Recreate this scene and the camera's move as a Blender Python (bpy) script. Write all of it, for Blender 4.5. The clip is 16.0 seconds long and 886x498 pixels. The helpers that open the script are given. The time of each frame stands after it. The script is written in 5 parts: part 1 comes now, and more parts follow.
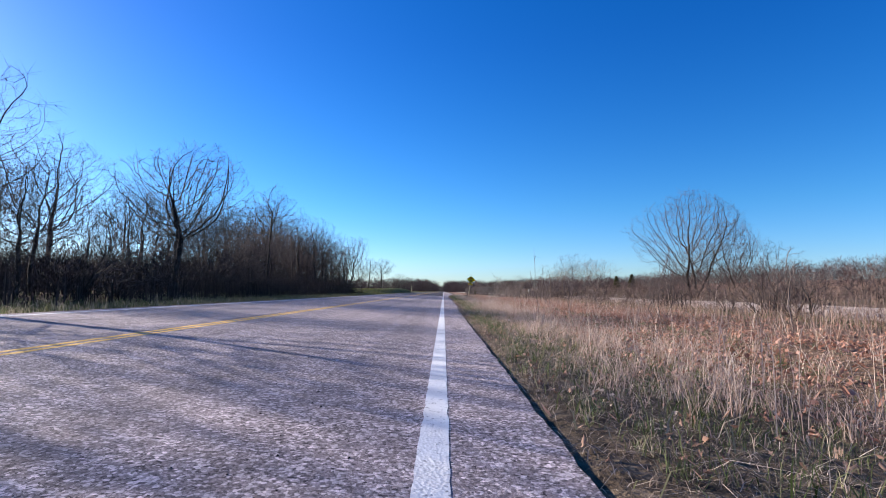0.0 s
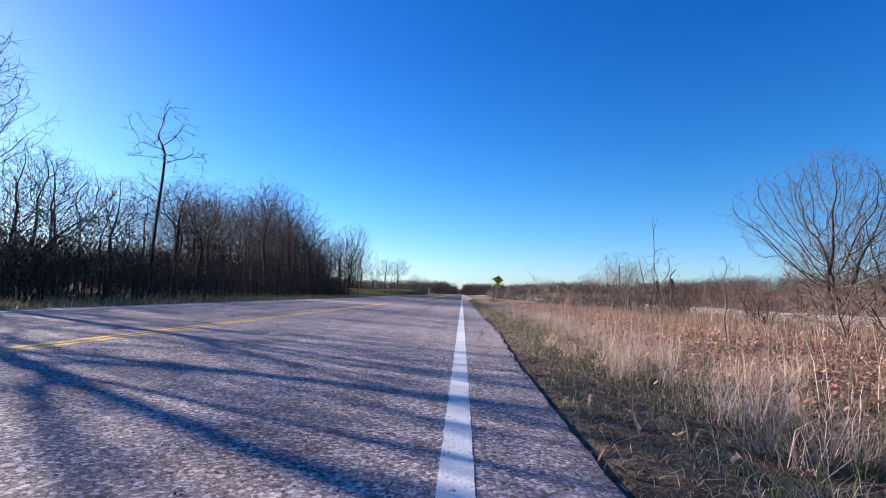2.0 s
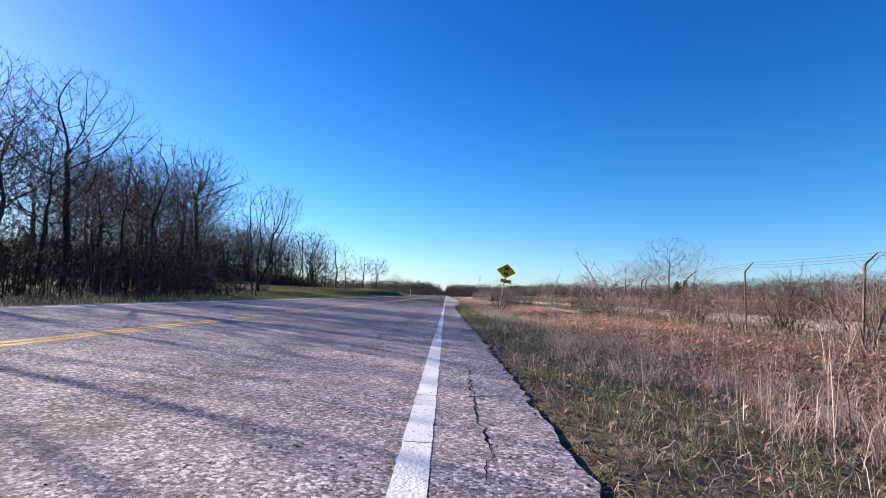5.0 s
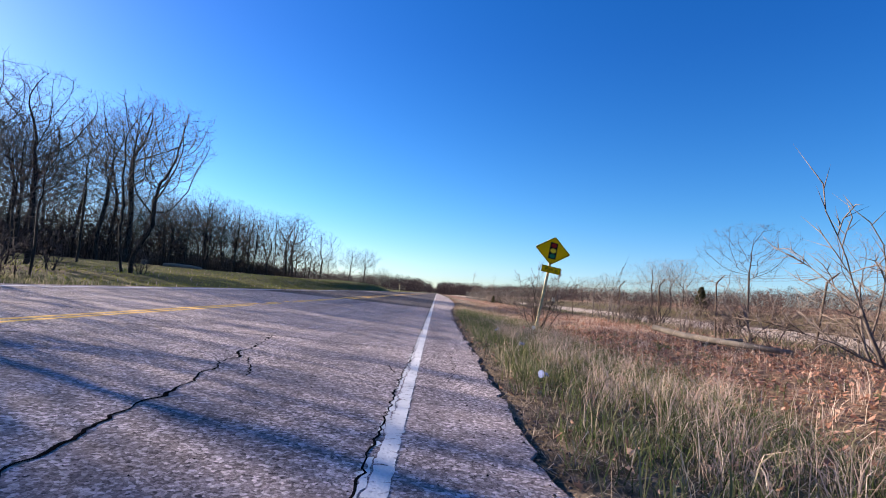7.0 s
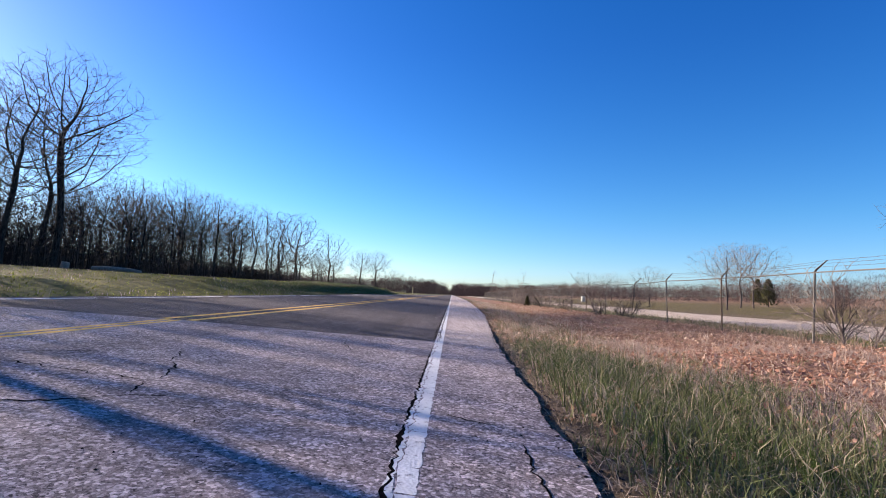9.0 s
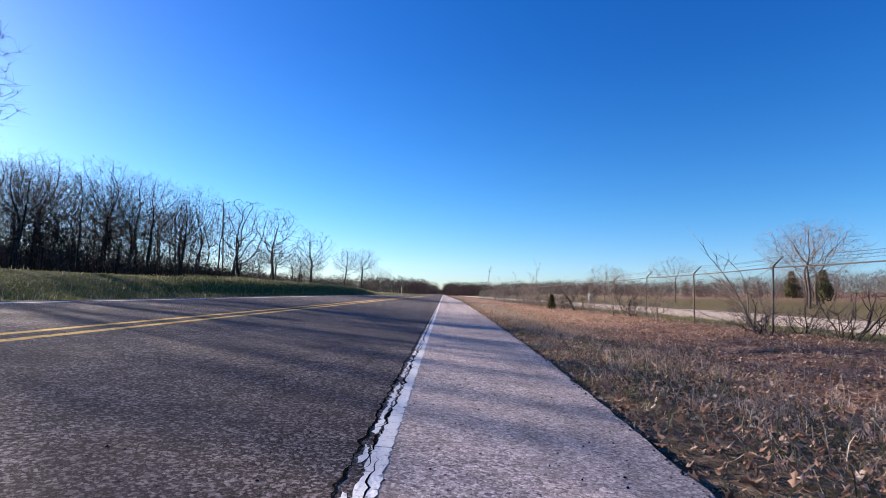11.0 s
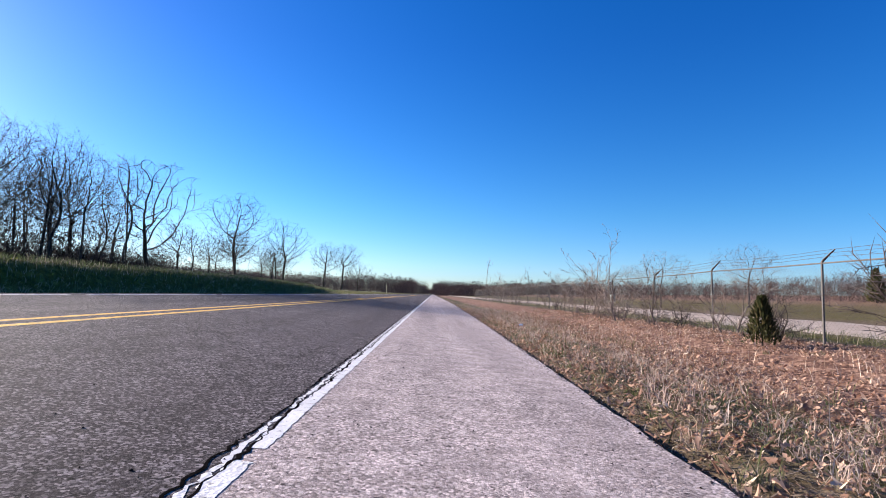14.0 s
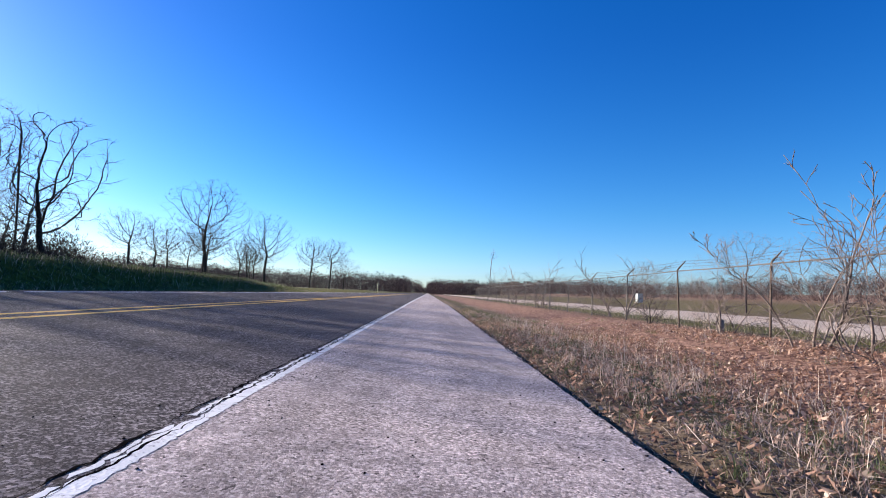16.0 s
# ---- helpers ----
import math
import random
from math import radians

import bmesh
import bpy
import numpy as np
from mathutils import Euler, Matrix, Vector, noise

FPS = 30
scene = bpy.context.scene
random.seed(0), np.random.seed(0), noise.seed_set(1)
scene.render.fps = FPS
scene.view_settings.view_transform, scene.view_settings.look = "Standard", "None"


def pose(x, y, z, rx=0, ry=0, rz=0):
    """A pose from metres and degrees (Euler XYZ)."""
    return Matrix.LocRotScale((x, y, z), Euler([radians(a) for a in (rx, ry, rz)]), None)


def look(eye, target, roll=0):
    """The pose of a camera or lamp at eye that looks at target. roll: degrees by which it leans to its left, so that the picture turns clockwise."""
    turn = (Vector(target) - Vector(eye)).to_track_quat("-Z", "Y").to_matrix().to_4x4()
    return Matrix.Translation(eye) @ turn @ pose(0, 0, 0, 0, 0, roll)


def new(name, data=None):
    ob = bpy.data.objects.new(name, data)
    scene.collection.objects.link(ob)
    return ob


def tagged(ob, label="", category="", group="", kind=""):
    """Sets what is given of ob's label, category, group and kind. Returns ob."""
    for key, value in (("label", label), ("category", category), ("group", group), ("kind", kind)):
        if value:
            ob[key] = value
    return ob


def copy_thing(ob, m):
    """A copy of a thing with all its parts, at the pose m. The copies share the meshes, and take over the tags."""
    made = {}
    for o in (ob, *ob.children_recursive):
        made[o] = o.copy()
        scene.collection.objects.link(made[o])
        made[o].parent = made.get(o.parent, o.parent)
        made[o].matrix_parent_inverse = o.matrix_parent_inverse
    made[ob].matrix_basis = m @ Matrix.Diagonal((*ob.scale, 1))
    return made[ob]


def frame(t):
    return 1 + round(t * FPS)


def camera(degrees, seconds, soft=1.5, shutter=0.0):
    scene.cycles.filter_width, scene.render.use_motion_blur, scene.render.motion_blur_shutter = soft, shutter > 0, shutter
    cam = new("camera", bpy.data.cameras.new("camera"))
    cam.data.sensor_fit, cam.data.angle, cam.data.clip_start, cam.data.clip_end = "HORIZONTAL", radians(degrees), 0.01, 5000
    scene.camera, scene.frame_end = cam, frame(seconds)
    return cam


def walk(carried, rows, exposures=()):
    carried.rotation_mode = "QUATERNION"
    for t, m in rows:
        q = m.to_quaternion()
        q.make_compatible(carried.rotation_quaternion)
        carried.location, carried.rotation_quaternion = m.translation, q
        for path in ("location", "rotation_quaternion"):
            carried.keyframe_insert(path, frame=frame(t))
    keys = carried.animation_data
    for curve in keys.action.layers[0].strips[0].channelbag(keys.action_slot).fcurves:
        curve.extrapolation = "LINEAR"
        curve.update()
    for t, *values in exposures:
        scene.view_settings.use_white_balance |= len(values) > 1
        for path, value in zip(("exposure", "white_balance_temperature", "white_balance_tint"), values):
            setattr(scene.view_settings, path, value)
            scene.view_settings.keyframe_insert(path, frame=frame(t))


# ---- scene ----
cam = camera(82.7, 16.0, 1.0)
PATH = [
    (0.0, pose(0.036, 0.000, 0.650, 94.81, -0.52, 0.06)),
    (0.5, pose(0.053, 3.475, 0.650, 94.81, -1.09, -0.07)),
    (1.0, pose(0.134, 6.950, 0.649, 94.97, -1.68, -0.90)),
    (1.5, pose(0.118, 10.425, 0.649, 95.04, -3.31, 0.44)),
    (2.0, pose(0.005, 13.900, 0.650, 95.07, -1.58, 2.17)),
    (2.5, pose(-0.011, 17.375, 0.650, 95.18, -0.80, 0.70)),
    (3.0, pose(-0.030, 20.850, 0.650, 95.23, -1.55, 1.02)),
    (3.5, pose(0.012, 24.325, 0.650, 95.26, -0.45, -0.64)),
    (6.0, pose(0.111, 41.700, 0.650, 95.27, -2.89, 1.02)),
    (6.5, pose(0.099, 45.175, 0.650, 95.32, -0.43, 0.77)),
    (7.0, pose(0.158, 48.650, 0.648, 95.06, -4.49, -0.71)),
    (7.5, pose(0.061, 52.125, 0.650, 95.03, -3.58, 2.69)),
    (8.0, pose(0.107, 55.600, 0.650, 95.21, -1.75, -0.45)),
    (8.5, pose(0.118, 59.075, 0.649, 95.06, -3.44, 0.19)),
    (9.0, pose(0.142, 62.550, 0.649, 95.15, -2.78, 1.02)),
    (11.5, pose(0.326, 79.925, 0.642, 95.14, -1.83, -0.26)),
    (12.0, pose(0.433, 83.400, 0.638, 95.04, -2.31, -0.90)),
    (12.5, pose(0.499, 86.875, 0.636, 95.07, -2.40, -0.06)),
    (13.0, pose(0.538, 90.350, 0.635, 95.11, -2.02, 0.51)),
    (13.5, pose(0.628, 93.825, 0.632, 95.23, -1.30, -1.41)),
    (14.0, pose(0.676, 97.300, 0.630, 95.18, -2.44, -1.16)),
    (14.5, pose(0.786, 100.775, 0.626, 95.10, -2.10, -0.96)),
    (15.0, pose(0.889, 104.250, 0.622, 95.22, -1.95, -2.50)),
    (15.5, pose(0.989, 107.725, 0.619, 95.04, -2.79, -0.84)),
    (16.0, pose(1.028, 111.200, 0.618, 95.08, -2.51, -1.74)),
]
walk(cam, PATH, [(0.0, 1.48, 6500, 10), (1.5, 1.48, 6500, 10), (2.3, 1.62, 6850, 11), (3.5, 1.62, 6850, 11), (6.0, 1.60, 7000, 12), (7.0, 1.66, 7200, 13),
                 (8.0, 1.64, 7250, 14), (9.0, 1.66, 7250, 14), (11.5, 1.56, 6950, 13), (13.5, 1.54, 6780, 12), (14.5, 1.51, 6600, 11), (16.0, 1.50, 6550, 11)])

# ---- sky and sun: clear, low winter sun ahead on the left ----
SUN_EL, SUN_AZ = radians(17.0), radians(61)
world = bpy.data.worlds.new("world")
scene.world = world
world.use_nodes = True
nt = world.node_tree
sky = nt.nodes.new("ShaderNodeTexSky")
sky.sky_type, sky.sun_disc = "NISHITA", False
sky.sun_elevation, sky.sun_rotation = SUN_EL, -SUN_AZ
sky.air_density, sky.dust_density, sky.ozone_density, sky.altitude = 1.0, 0.4, 4.0, 250
tint = nt.nodes.new("ShaderNodeHueSaturation")
tint.inputs["Saturation"].default_value = 1.3
nt.links.new(sky.outputs[0], tint.inputs["Color"])
cool = nt.nodes.new("ShaderNodeMix")
cool.data_type, cool.blend_type = "RGBA", "MULTIPLY"
cool.inputs[0].default_value = 1.0
nt.links.new(tint.outputs[0], cool.inputs[6])
way = nt.nodes.new("ShaderNodeTexCoord")
up = nt.nodes.new("ShaderNodeSeparateXYZ")
nt.links.new(way.outputs["Generated"], up.inputs[0])
clear = nt.nodes.new("ShaderNodeValToRGB")  # clear blue air down to the horizon
clear.color_ramp.elements.new(0.5)
for e, (p, c) in zip(clear.color_ramp.elements, ((0.0, (1.04, 1.18, 1.62, 1)), (0.16, (0.90, 1.16, 1.42, 1)), (0.45, (0.83, 0.97, 1.42, 1)))):
    e.position, e.color = p, c
nt.links.new(up.outputs[2], clear.inputs[0])
nt.links.new(clear.outputs[0], cool.inputs[7])
nt.links.new(cool.outputs[2], nt.nodes["Background"].inputs[0])
nt.nodes["Background"].inputs[1].default_value = 0.052
sun = new("sun", bpy.data.lights.new("sun", "SUN"))
sun.data.energy, sun.data.angle, sun.data.color = 5.0, radians(0.5), (1.0, 0.92, 0.85)
to_sun = Vector((-math.sin(SUN_AZ) * math.cos(SUN_EL), math.cos(SUN_AZ) * math.cos(SUN_EL), math.sin(SUN_EL)))
sun.matrix_world = look(to_sun * 60, (0, 0, 0))


# ---- node helpers ----
class Mat:
    """A small wrapper to build a node material."""

    def __init__(self, name, rough=0.9, spec=0.3):
        self.m = bpy.data.materials.new(name)
        self.m.use_nodes = True
        self.t = self.m.node_tree
        self.b = self.t.nodes["Principled BSDF"]
        self.b.inputs["Roughness"].default_value = rough
        self.b.inputs["Specular IOR Level"].default_value = spec
        self.pos = self.n("ShaderNodeNewGeometry").outputs["Position"]

    def n(self, kind):
        return self.t.nodes.new(kind)

    def link(self, a, b):
        self.t.links.new(a, b)

    def noise(self, scale, detail=4, vec=None, rough=0.55):
        q = self.n("ShaderNodeTexNoise")
        q.inputs["Scale"].default_value, q.inputs["Detail"].default_value = scale, detail
        q.inputs["Roughness"].default_value = rough
        self.link(vec or self.pos, q.inputs["Vector"])
        return q.outputs["Fac"]

    def voronoi(self, scale, feature="F1", out="Color", vec=None):
        q = self.n("ShaderNodeTexVoronoi")
        q.feature = feature
        q.inputs["Scale"].default_value = scale
        self.link(vec or self.pos, q.inputs["Vector"])
        return q.outputs[out]

    def red(self, out):
        q = self.n("ShaderNodeSeparateColor")
        self.link(out, q.inputs[0])
        return q.outputs[0]

    def ramp(self, fac, stops):
        q = self.n("ShaderNodeValToRGB")
        e = q.color_ramp.elements
        while len(e) < len(stops):
            e.new(0.5)
        for k, (p, c) in zip(e, stops):
            k.position = p
            k.color = (*c, 1) if len(c) == 3 else c
        self.link(fac, q.inputs["Fac"])
        return q.outputs["Color"]

    def mix(self, fac, a, b, blend="MIX"):
        q = self.n("ShaderNodeMix")
        q.data_type, q.blend_type = "RGBA", blend
        for v, i in ((fac, 0), (a, 6), (b, 7)):
            if isinstance(v, (int, float)):
                q.inputs[i].default_value = v
            elif isinstance(v, tuple):
                q.inputs[i].default_value = (*v, 1)
            else:
                self.link(v, q.inputs[i])
        return q.outputs[2]

    def math(self, op, a, b=0.0):
        q = self.n("ShaderNodeMath")
        q.operation = op
        for v, i in ((a, 0), (b, 1)):
            if isinstance(v, (int, float)):
                q.inputs[i].default_value = v
            else:
                self.link(v, q.inputs[i])
        return q.outputs[0]

    def stretch(self, sx, sy, sz):
        q = self.n("ShaderNodeMapping")
        q.inputs["Scale"].default_value = (sx, sy, sz)
        self.link(self.pos, q.inputs["Vector"])
        return q.outputs[0]

    def attr(self, name):
        q = self.n("ShaderNodeAttribute")
        q.attribute_name = name
        return q.outputs["Fac"]

    def island(self):
        return self.n("ShaderNodeNewGeometry").outputs["Random Per Island"]

    def colour(self, out):
        self.link(out, self.b.inputs["Base Color"])
        return self

    def bump(self, height, strength=0.5, dist=0.01):
        q = self.n("ShaderNodeBump")
        q.inputs["Strength"].default_value, q.inputs["Distance"].default_value = strength, dist
        self.link(height, q.inputs["Height"])
        self.link(q.outputs[0], self.b.inputs["Normal"])
        return self


def asphalt(name, dark, mid, light, tintc, coarse=45):
    """Weathered asphalt: pale and dark stones standing out of a dark binder, mottled and stained."""
    k = Mat(name, 0.95, 0.06)
    v = k.red(k.voronoi(coarse))
    fine = k.red(k.voronoi(coarse * 2.1))
    g = k.ramp(v, [(0.12, dark), (0.36, tuple(q * .75 for q in mid)), (0.62, mid), (0.9, light)])
    g2 = k.ramp(fine, [(0.14, dark), (0.36, mid), (0.66, mid), (0.9, light)])
    c = k.mix(0.36, g, g2)
    gaps = k.ramp(k.voronoi(coarse, "DISTANCE_TO_EDGE", "Distance"), [(0.0, (1, 1, 1)), (0.12, (0, 0, 0))])
    worn = k.ramp(k.noise(1.7, 5, None, 0.65), [(0.35, (0.15, 0.15, 0.15)), (0.65, (0.7, 0.7, 0.7))])
    c = k.mix(k.mix(1.0, gaps, worn, "MULTIPLY"), c, dark)
    c = k.mix(k.ramp(k.noise(0.9, 5), [(0.35, (0, 0, 0)), (0.7, (1, 1, 1))]), c, k.mix(0.35, c, tintc))
    tracks = k.noise(1.0, 3, k.stretch(1.6, 0.05, 1.0))
    c = k.mix(k.ramp(tracks, [(0.45, (0, 0, 0)), (0.7, (0.35, 0.35, 0.35))]), c, dark)
    mott = k.ramp(k.noise(5, 5, None, 0.7), [(0.34, (0.4, 0.4, 0.4)), (0.56, (0, 0, 0))])
    c = k.mix(mott, c, dark)
    spots = k.ramp(k.noise(30, 2), [(0.66, (0, 0, 0)), (0.70, (1, 1, 1))])
    c = k.mix(spots, c, dark)
    k.colour(c)
    k.bump(k.math("ADD", k.math("MULTIPLY", k.voronoi(coarse, "F1", "Distance"), -0.35), k.noise(coarse * 1.5, 4, None, 0.7)), 0.75, 0.006)
    return k.m


def plain(name, c, rough=0.6, metal=0.0, vary=0.25, scale=8.0):
    k = Mat(name, rough, 0.4)
    k.b.inputs["Metallic"].default_value = metal
    low = tuple(x * (1 - vary) for x in c)
    k.colour(k.mix(k.ramp(k.noise(scale, 5), [(0.35, (0, 0, 0)), (0.65, (1, 1, 1))]), low, c))
    k.bump(k.noise(scale * 12, 3), 0.15, 0.003)
    return k.m


def blade_mat(name, stops, thin=0.0):
    """Blades, leaves and twigs, each of its own tone; thin ones let light through."""
    k = Mat(name, 0.8, 0.05)
    c = k.mix(0.18, k.ramp(k.island(), stops), k.ramp(k.noise(2.0, 3), [(0.3, stops[0][1]), (0.7, stops[-1][1])]))
    k.colour(c)
    if thin:
        tr = k.n("ShaderNodeBsdfTranslucent")
        k.link(c, tr.inputs["Color"])
        mx = k.n("ShaderNodeMixShader")
        mx.inputs[0].default_value = thin
        k.link(k.b.outputs[0], mx.inputs[1])
        k.link(tr.outputs[0], mx.inputs[2])
        k.link(mx.outputs[0], k.t.nodes["Material Output"].inputs["Surface"])
    return k.m


def bark(name, a, b):
    k = Mat(name, 0.9, 0.15)
    k.colour(k.mix(k.ramp(k.noise(9, 5, k.stretch(1, 1, 0.25)), [(0.35, (0, 0, 0)), (0.65, (1, 1, 1))]), a, b))
    k.bump(k.noise(30, 4, k.stretch(1, 1, 0.2)), 0.6, 0.02)
    return k.m


M_ROAD = asphalt("weathered_asphalt", (0.054, 0.044, 0.045), (0.345, 0.275, 0.276), (0.98, 0.84, 0.84), (0.360, 0.288, 0.289), 60)
M_LANE = asphalt("dark_asphalt", (0.011, 0.009, 0.010), (0.064, 0.052, 0.055), (0.45, 0.39, 0.40), (0.071, 0.057, 0.060), 76)
M_SHOULDER = asphalt("pale_shoulder_asphalt", (0.09, 0.073, 0.069), (0.50, 0.405, 0.378), (0.95, 0.81, 0.77), (0.52, 0.42, 0.392), 78)
k = Mat("crack_shadow", 1.0, 0.0)
M_CRACK = k.colour(k.ramp(k.noise(30, 3), [(0.3, (0.003, 0.0027, 0.0027)), (0.7, (0.013, 0.011, 0.011))])).m

k = Mat("road_paint_white", 0.85, 0.1)
wear = k.ramp(k.noise(26, 6, None, 0.7), [(0.33, (0, 0, 0)), (0.44, (1, 1, 1))])
c = k.mix(k.ramp(k.noise(3, 4), [(0.3, (0, 0, 0)), (0.7, (1, 1, 1))]), (0.62, 0.60, 0.59), (0.80, 0.78, 0.765))
k.colour(k.mix(wear, (0.26, 0.25, 0.25), c)).bump(k.voronoi(70, "F1", "Distance"), 0.5, 0.004)
M_WHITE = k.m
k = Mat("road_paint_yellow", 0.85, 0.1)
c2 = k.mix(k.ramp(k.noise(2.2, 5), [(0.35, (0, 0, 0)), (0.65, (1, 1, 1))]), (0.74, 0.42, 0.10), (0.92, 0.54, 0.12))
wear = k.ramp(k.noise(16, 6), [(0.32, (0, 0, 0)), (0.46, (1, 1, 1))])
k.colour(k.mix(wear, (0.24, 0.185, 0.13), c2)).bump(k.voronoi(70, "F1", "Distance"), 0.5, 0.004)
M_YELLOW = k.m

k = Mat("verge_soil", 0.95, 0.1)
soil = k.ramp(k.noise(7, 6), [(0.3, (0.045, 0.032, 0.022)), (0.5, (0.12, 0.085, 0.056)), (0.72, (0.25, 0.185, 0.125))])
green = k.ramp(k.noise(5, 6), [(0.3, (0.026, 0.030, 0.004)), (0.55, (0.100, 0.090, 0.010)), (0.75, (0.22, 0.19, 0.045))])
leafy = k.ramp(k.voronoi(13), [(0.0, (0.07, 0.038, 0.028)), (0.4, (0.17, 0.092, 0.066)), (0.7, (0.26, 0.15, 0.105)), (1.0, (0.38, 0.25, 0.18))])
c = k.mix(k.attr("lush"), soil, green)
c = k.mix(k.attr("leaf"), c, leafy)
k.colour(c).bump(k.noise(18, 6), 0.9, 0.05)
M_GROUND = k.m

k = Mat("pale_gravel", 0.95, 0.15)
k.colour(k.mix(0.5, k.ramp(k.voronoi(28), [(0.0, (0.24, 0.18, 0.14)), (0.6, (0.45, 0.36, 0.295)), (1.0, (0.62, 0.52, 0.44))]),
               k.ramp(k.noise(0.7, 5), [(0.3, (0.31, 0.24, 0.19)), (0.7, (0.50, 0.41, 0.34))])))
k.bump(k.voronoi(28, "F1", "Distance"), 0.8, 0.02)
M_GRAVEL = k.m

M_STRAW = blade_mat("dead_grass", [(0.0, (0.22, 0.155, 0.125)), (0.4, (0.48, 0.365, 0.30)), (0.75, (0.74, 0.60, 0.50)), (1.0, (0.40, 0.245, 0.195))], 0.35)
M_RUST = blade_mat("brown_weeds", [(0.0, (0.16, 0.095, 0.07)), (0.5, (0.36, 0.22, 0.165)), (1.0, (0.54, 0.38, 0.29))], 0.3)
M_GREEN = blade_mat("green_grass", [(0.0, (0.036, 0.050, 0.014)), (0.4, (0.090, 0.115, 0.036)), (0.68, (0.22, 0.21, 0.11)), (1.0, (0.50, 0.40, 0.30))], 0.4)
M_THATCH = blade_mat("thatch", [(0.0, (0.08, 0.056, 0.043)), (0.5, (0.24, 0.175, 0.135)), (0.8, (0.46, 0.36, 0.28)), (1.0, (0.70, 0.58, 0.46))], 0.3)
M_LUSH = blade_mat("lush_grass", [(0.0, (0.018, 0.030, 0.008)), (0.5, (0.060, 0.100, 0.024)), (0.78, (0.16, 0.20, 0.07)), (0.88, (0.36, 0.29, 0.21)), (1.0, (0.56, 0.46, 0.35))], .4)
M_LAWN = blade_mat("lawn", [(0.0, (0.035, 0.036, 0.004)), (0.5, (0.19, 0.21, 0.018)), (1.0, (0.42, 0.42, 0.07))], 0.35)
M_LEAF = blade_mat("fallen_leaves", [(0.0, (0.13, 0.062, 0.042)), (0.4, (0.31, 0.165, 0.11)), (0.8, (0.52, 0.32, 0.225)), (0.95, (0.64, 0.46, 0.34)), (1.0, (0.76, 0.62, 0.49))], 0.3)
M_LEAFRED = blade_mat("old_red_leaves", [(0.0, (0.17, 0.075, 0.05)), (0.5, (0.40, 0.20, 0.14)), (1.0, (0.58, 0.36, 0.27))], 0.3)
M_BARK = bark("dark_bark", (0.018, 0.014, 0.012), (0.060, 0.046, 0.038))
M_TWIG = bark("twig_bark", (0.046, 0.035, 0.033), (0.110, 0.083, 0.076))
M_PALE = bark("pale_shrub_bark", (0.10, 0.075, 0.065), (0.23, 0.18, 0.155))
M_FAR = blade_mat("far_woods", [(0.0, (0.042, 0.028, 0.026)), (0.5, (0.085, 0.056, 0.052)), (1.0, (0.14, 0.095, 0.086))])
# darker than dry_scrub: the shade inside the woods is put into this colour
M_UNDER_SHADED = blade_mat("undergrowth", [(0.0, (0.016, 0.011, 0.010)), (0.5, (0.042, 0.030, 0.025)), (1.0, (0.10, 0.072, 0.060))])
M_SCRUB = blade_mat("dry_scrub", [(0.0, (0.060, 0.038, 0.032)), (0.5, (0.145, 0.092, 0.076)), (1.0, (0.27, 0.19, 0.155))])
M_CEDAR = blade_mat("cedar_green", [(0.0, (0.018, 0.026, 0.010)), (0.6, (0.045, 0.052, 0.02)), (1.0, (0.10, 0.075, 0.035))])
M_STEEL = plain("galvanised_steel", (0.13, 0.115, 0.105), 0.7, 0.3, 0.35, 20)
M_RUSTY = plain("rusty_steel", (0.16, 0.11, 0.08), 0.8, 0.3, 0.5, 20)
M_SIGN = plain("sign_yellow", (0.97, 0.52, 0.006), 0.45, 0, 0.12, 5)
M_BLACK = plain("sign_black", (0.015, 0.015, 0.016), 0.5, 0, 0.2, 5)
M_RED = plain("sign_red", (0.48, 0.022, 0.018), 0.45, 0, 0.2, 5)
M_AMBER = plain("sign_amber", (0.96, 0.66, 0.04), 0.45, 0, 0.1, 5)
M_GREENL = plain("sign_green", (0.012, 0.20, 0.10), 0.45, 0, 0.2, 5)
M_POST = plain("painted_post", (0.62, 0.52, 0.30), 0.75, 0, 0.35, 9)
for q in (M_SIGN, M_AMBER, M_RED, M_GREENL, M_BLACK):
    q.node_tree.nodes["Principled BSDF"].inputs["Specular IOR Level"].default_value = 0.06
    q.node_tree.nodes["Principled BSDF"].inputs["Roughness"].default_value = 0.8
M_LOG = plain("weathered_log", (0.25, 0.205, 0.165), 0.9, 0, 0.4, 6)
M_BOX = plain("pale_cabinet_paint", (0.36, 0.37, 0.34), 0.5, 0, 0.2, 4)


# ---- geometry helpers ----
def mesh_object(name, verts, faces, material, smooth=False):
    me = bpy.data.meshes.new(name)
    me.from_pydata(verts, [], faces)
    me.materials.append(material)
    if smooth:
        me.shade_smooth()
    return new(name, me)


def mesh_arrays(name, verts, loops, sizes, material):
    """A mesh from numpy arrays: corners, the corner of each loop, the loop count of each face."""
    me = bpy.data.meshes.new(name)
    me.vertices.add(len(verts))
    me.vertices.foreach_set("co", np.ascontiguousarray(verts, dtype=np.float32).ravel())
    me.loops.add(len(loops))
    me.loops.foreach_set("vertex_index", np.ascontiguousarray(loops, dtype=np.int32))
    me.polygons.add(len(sizes))
    starts = np.concatenate(([0], np.cumsum(sizes)[:-1])).astype(np.int32)
    me.polygons.foreach_set("loop_start", starts)
    me.polygons.foreach_set("loop_total", np.ascontiguousarray(sizes, dtype=np.int32))
    me.update(calc_edges=True)
    me.validate()
    me.materials.append(material)
    return new(name, me)


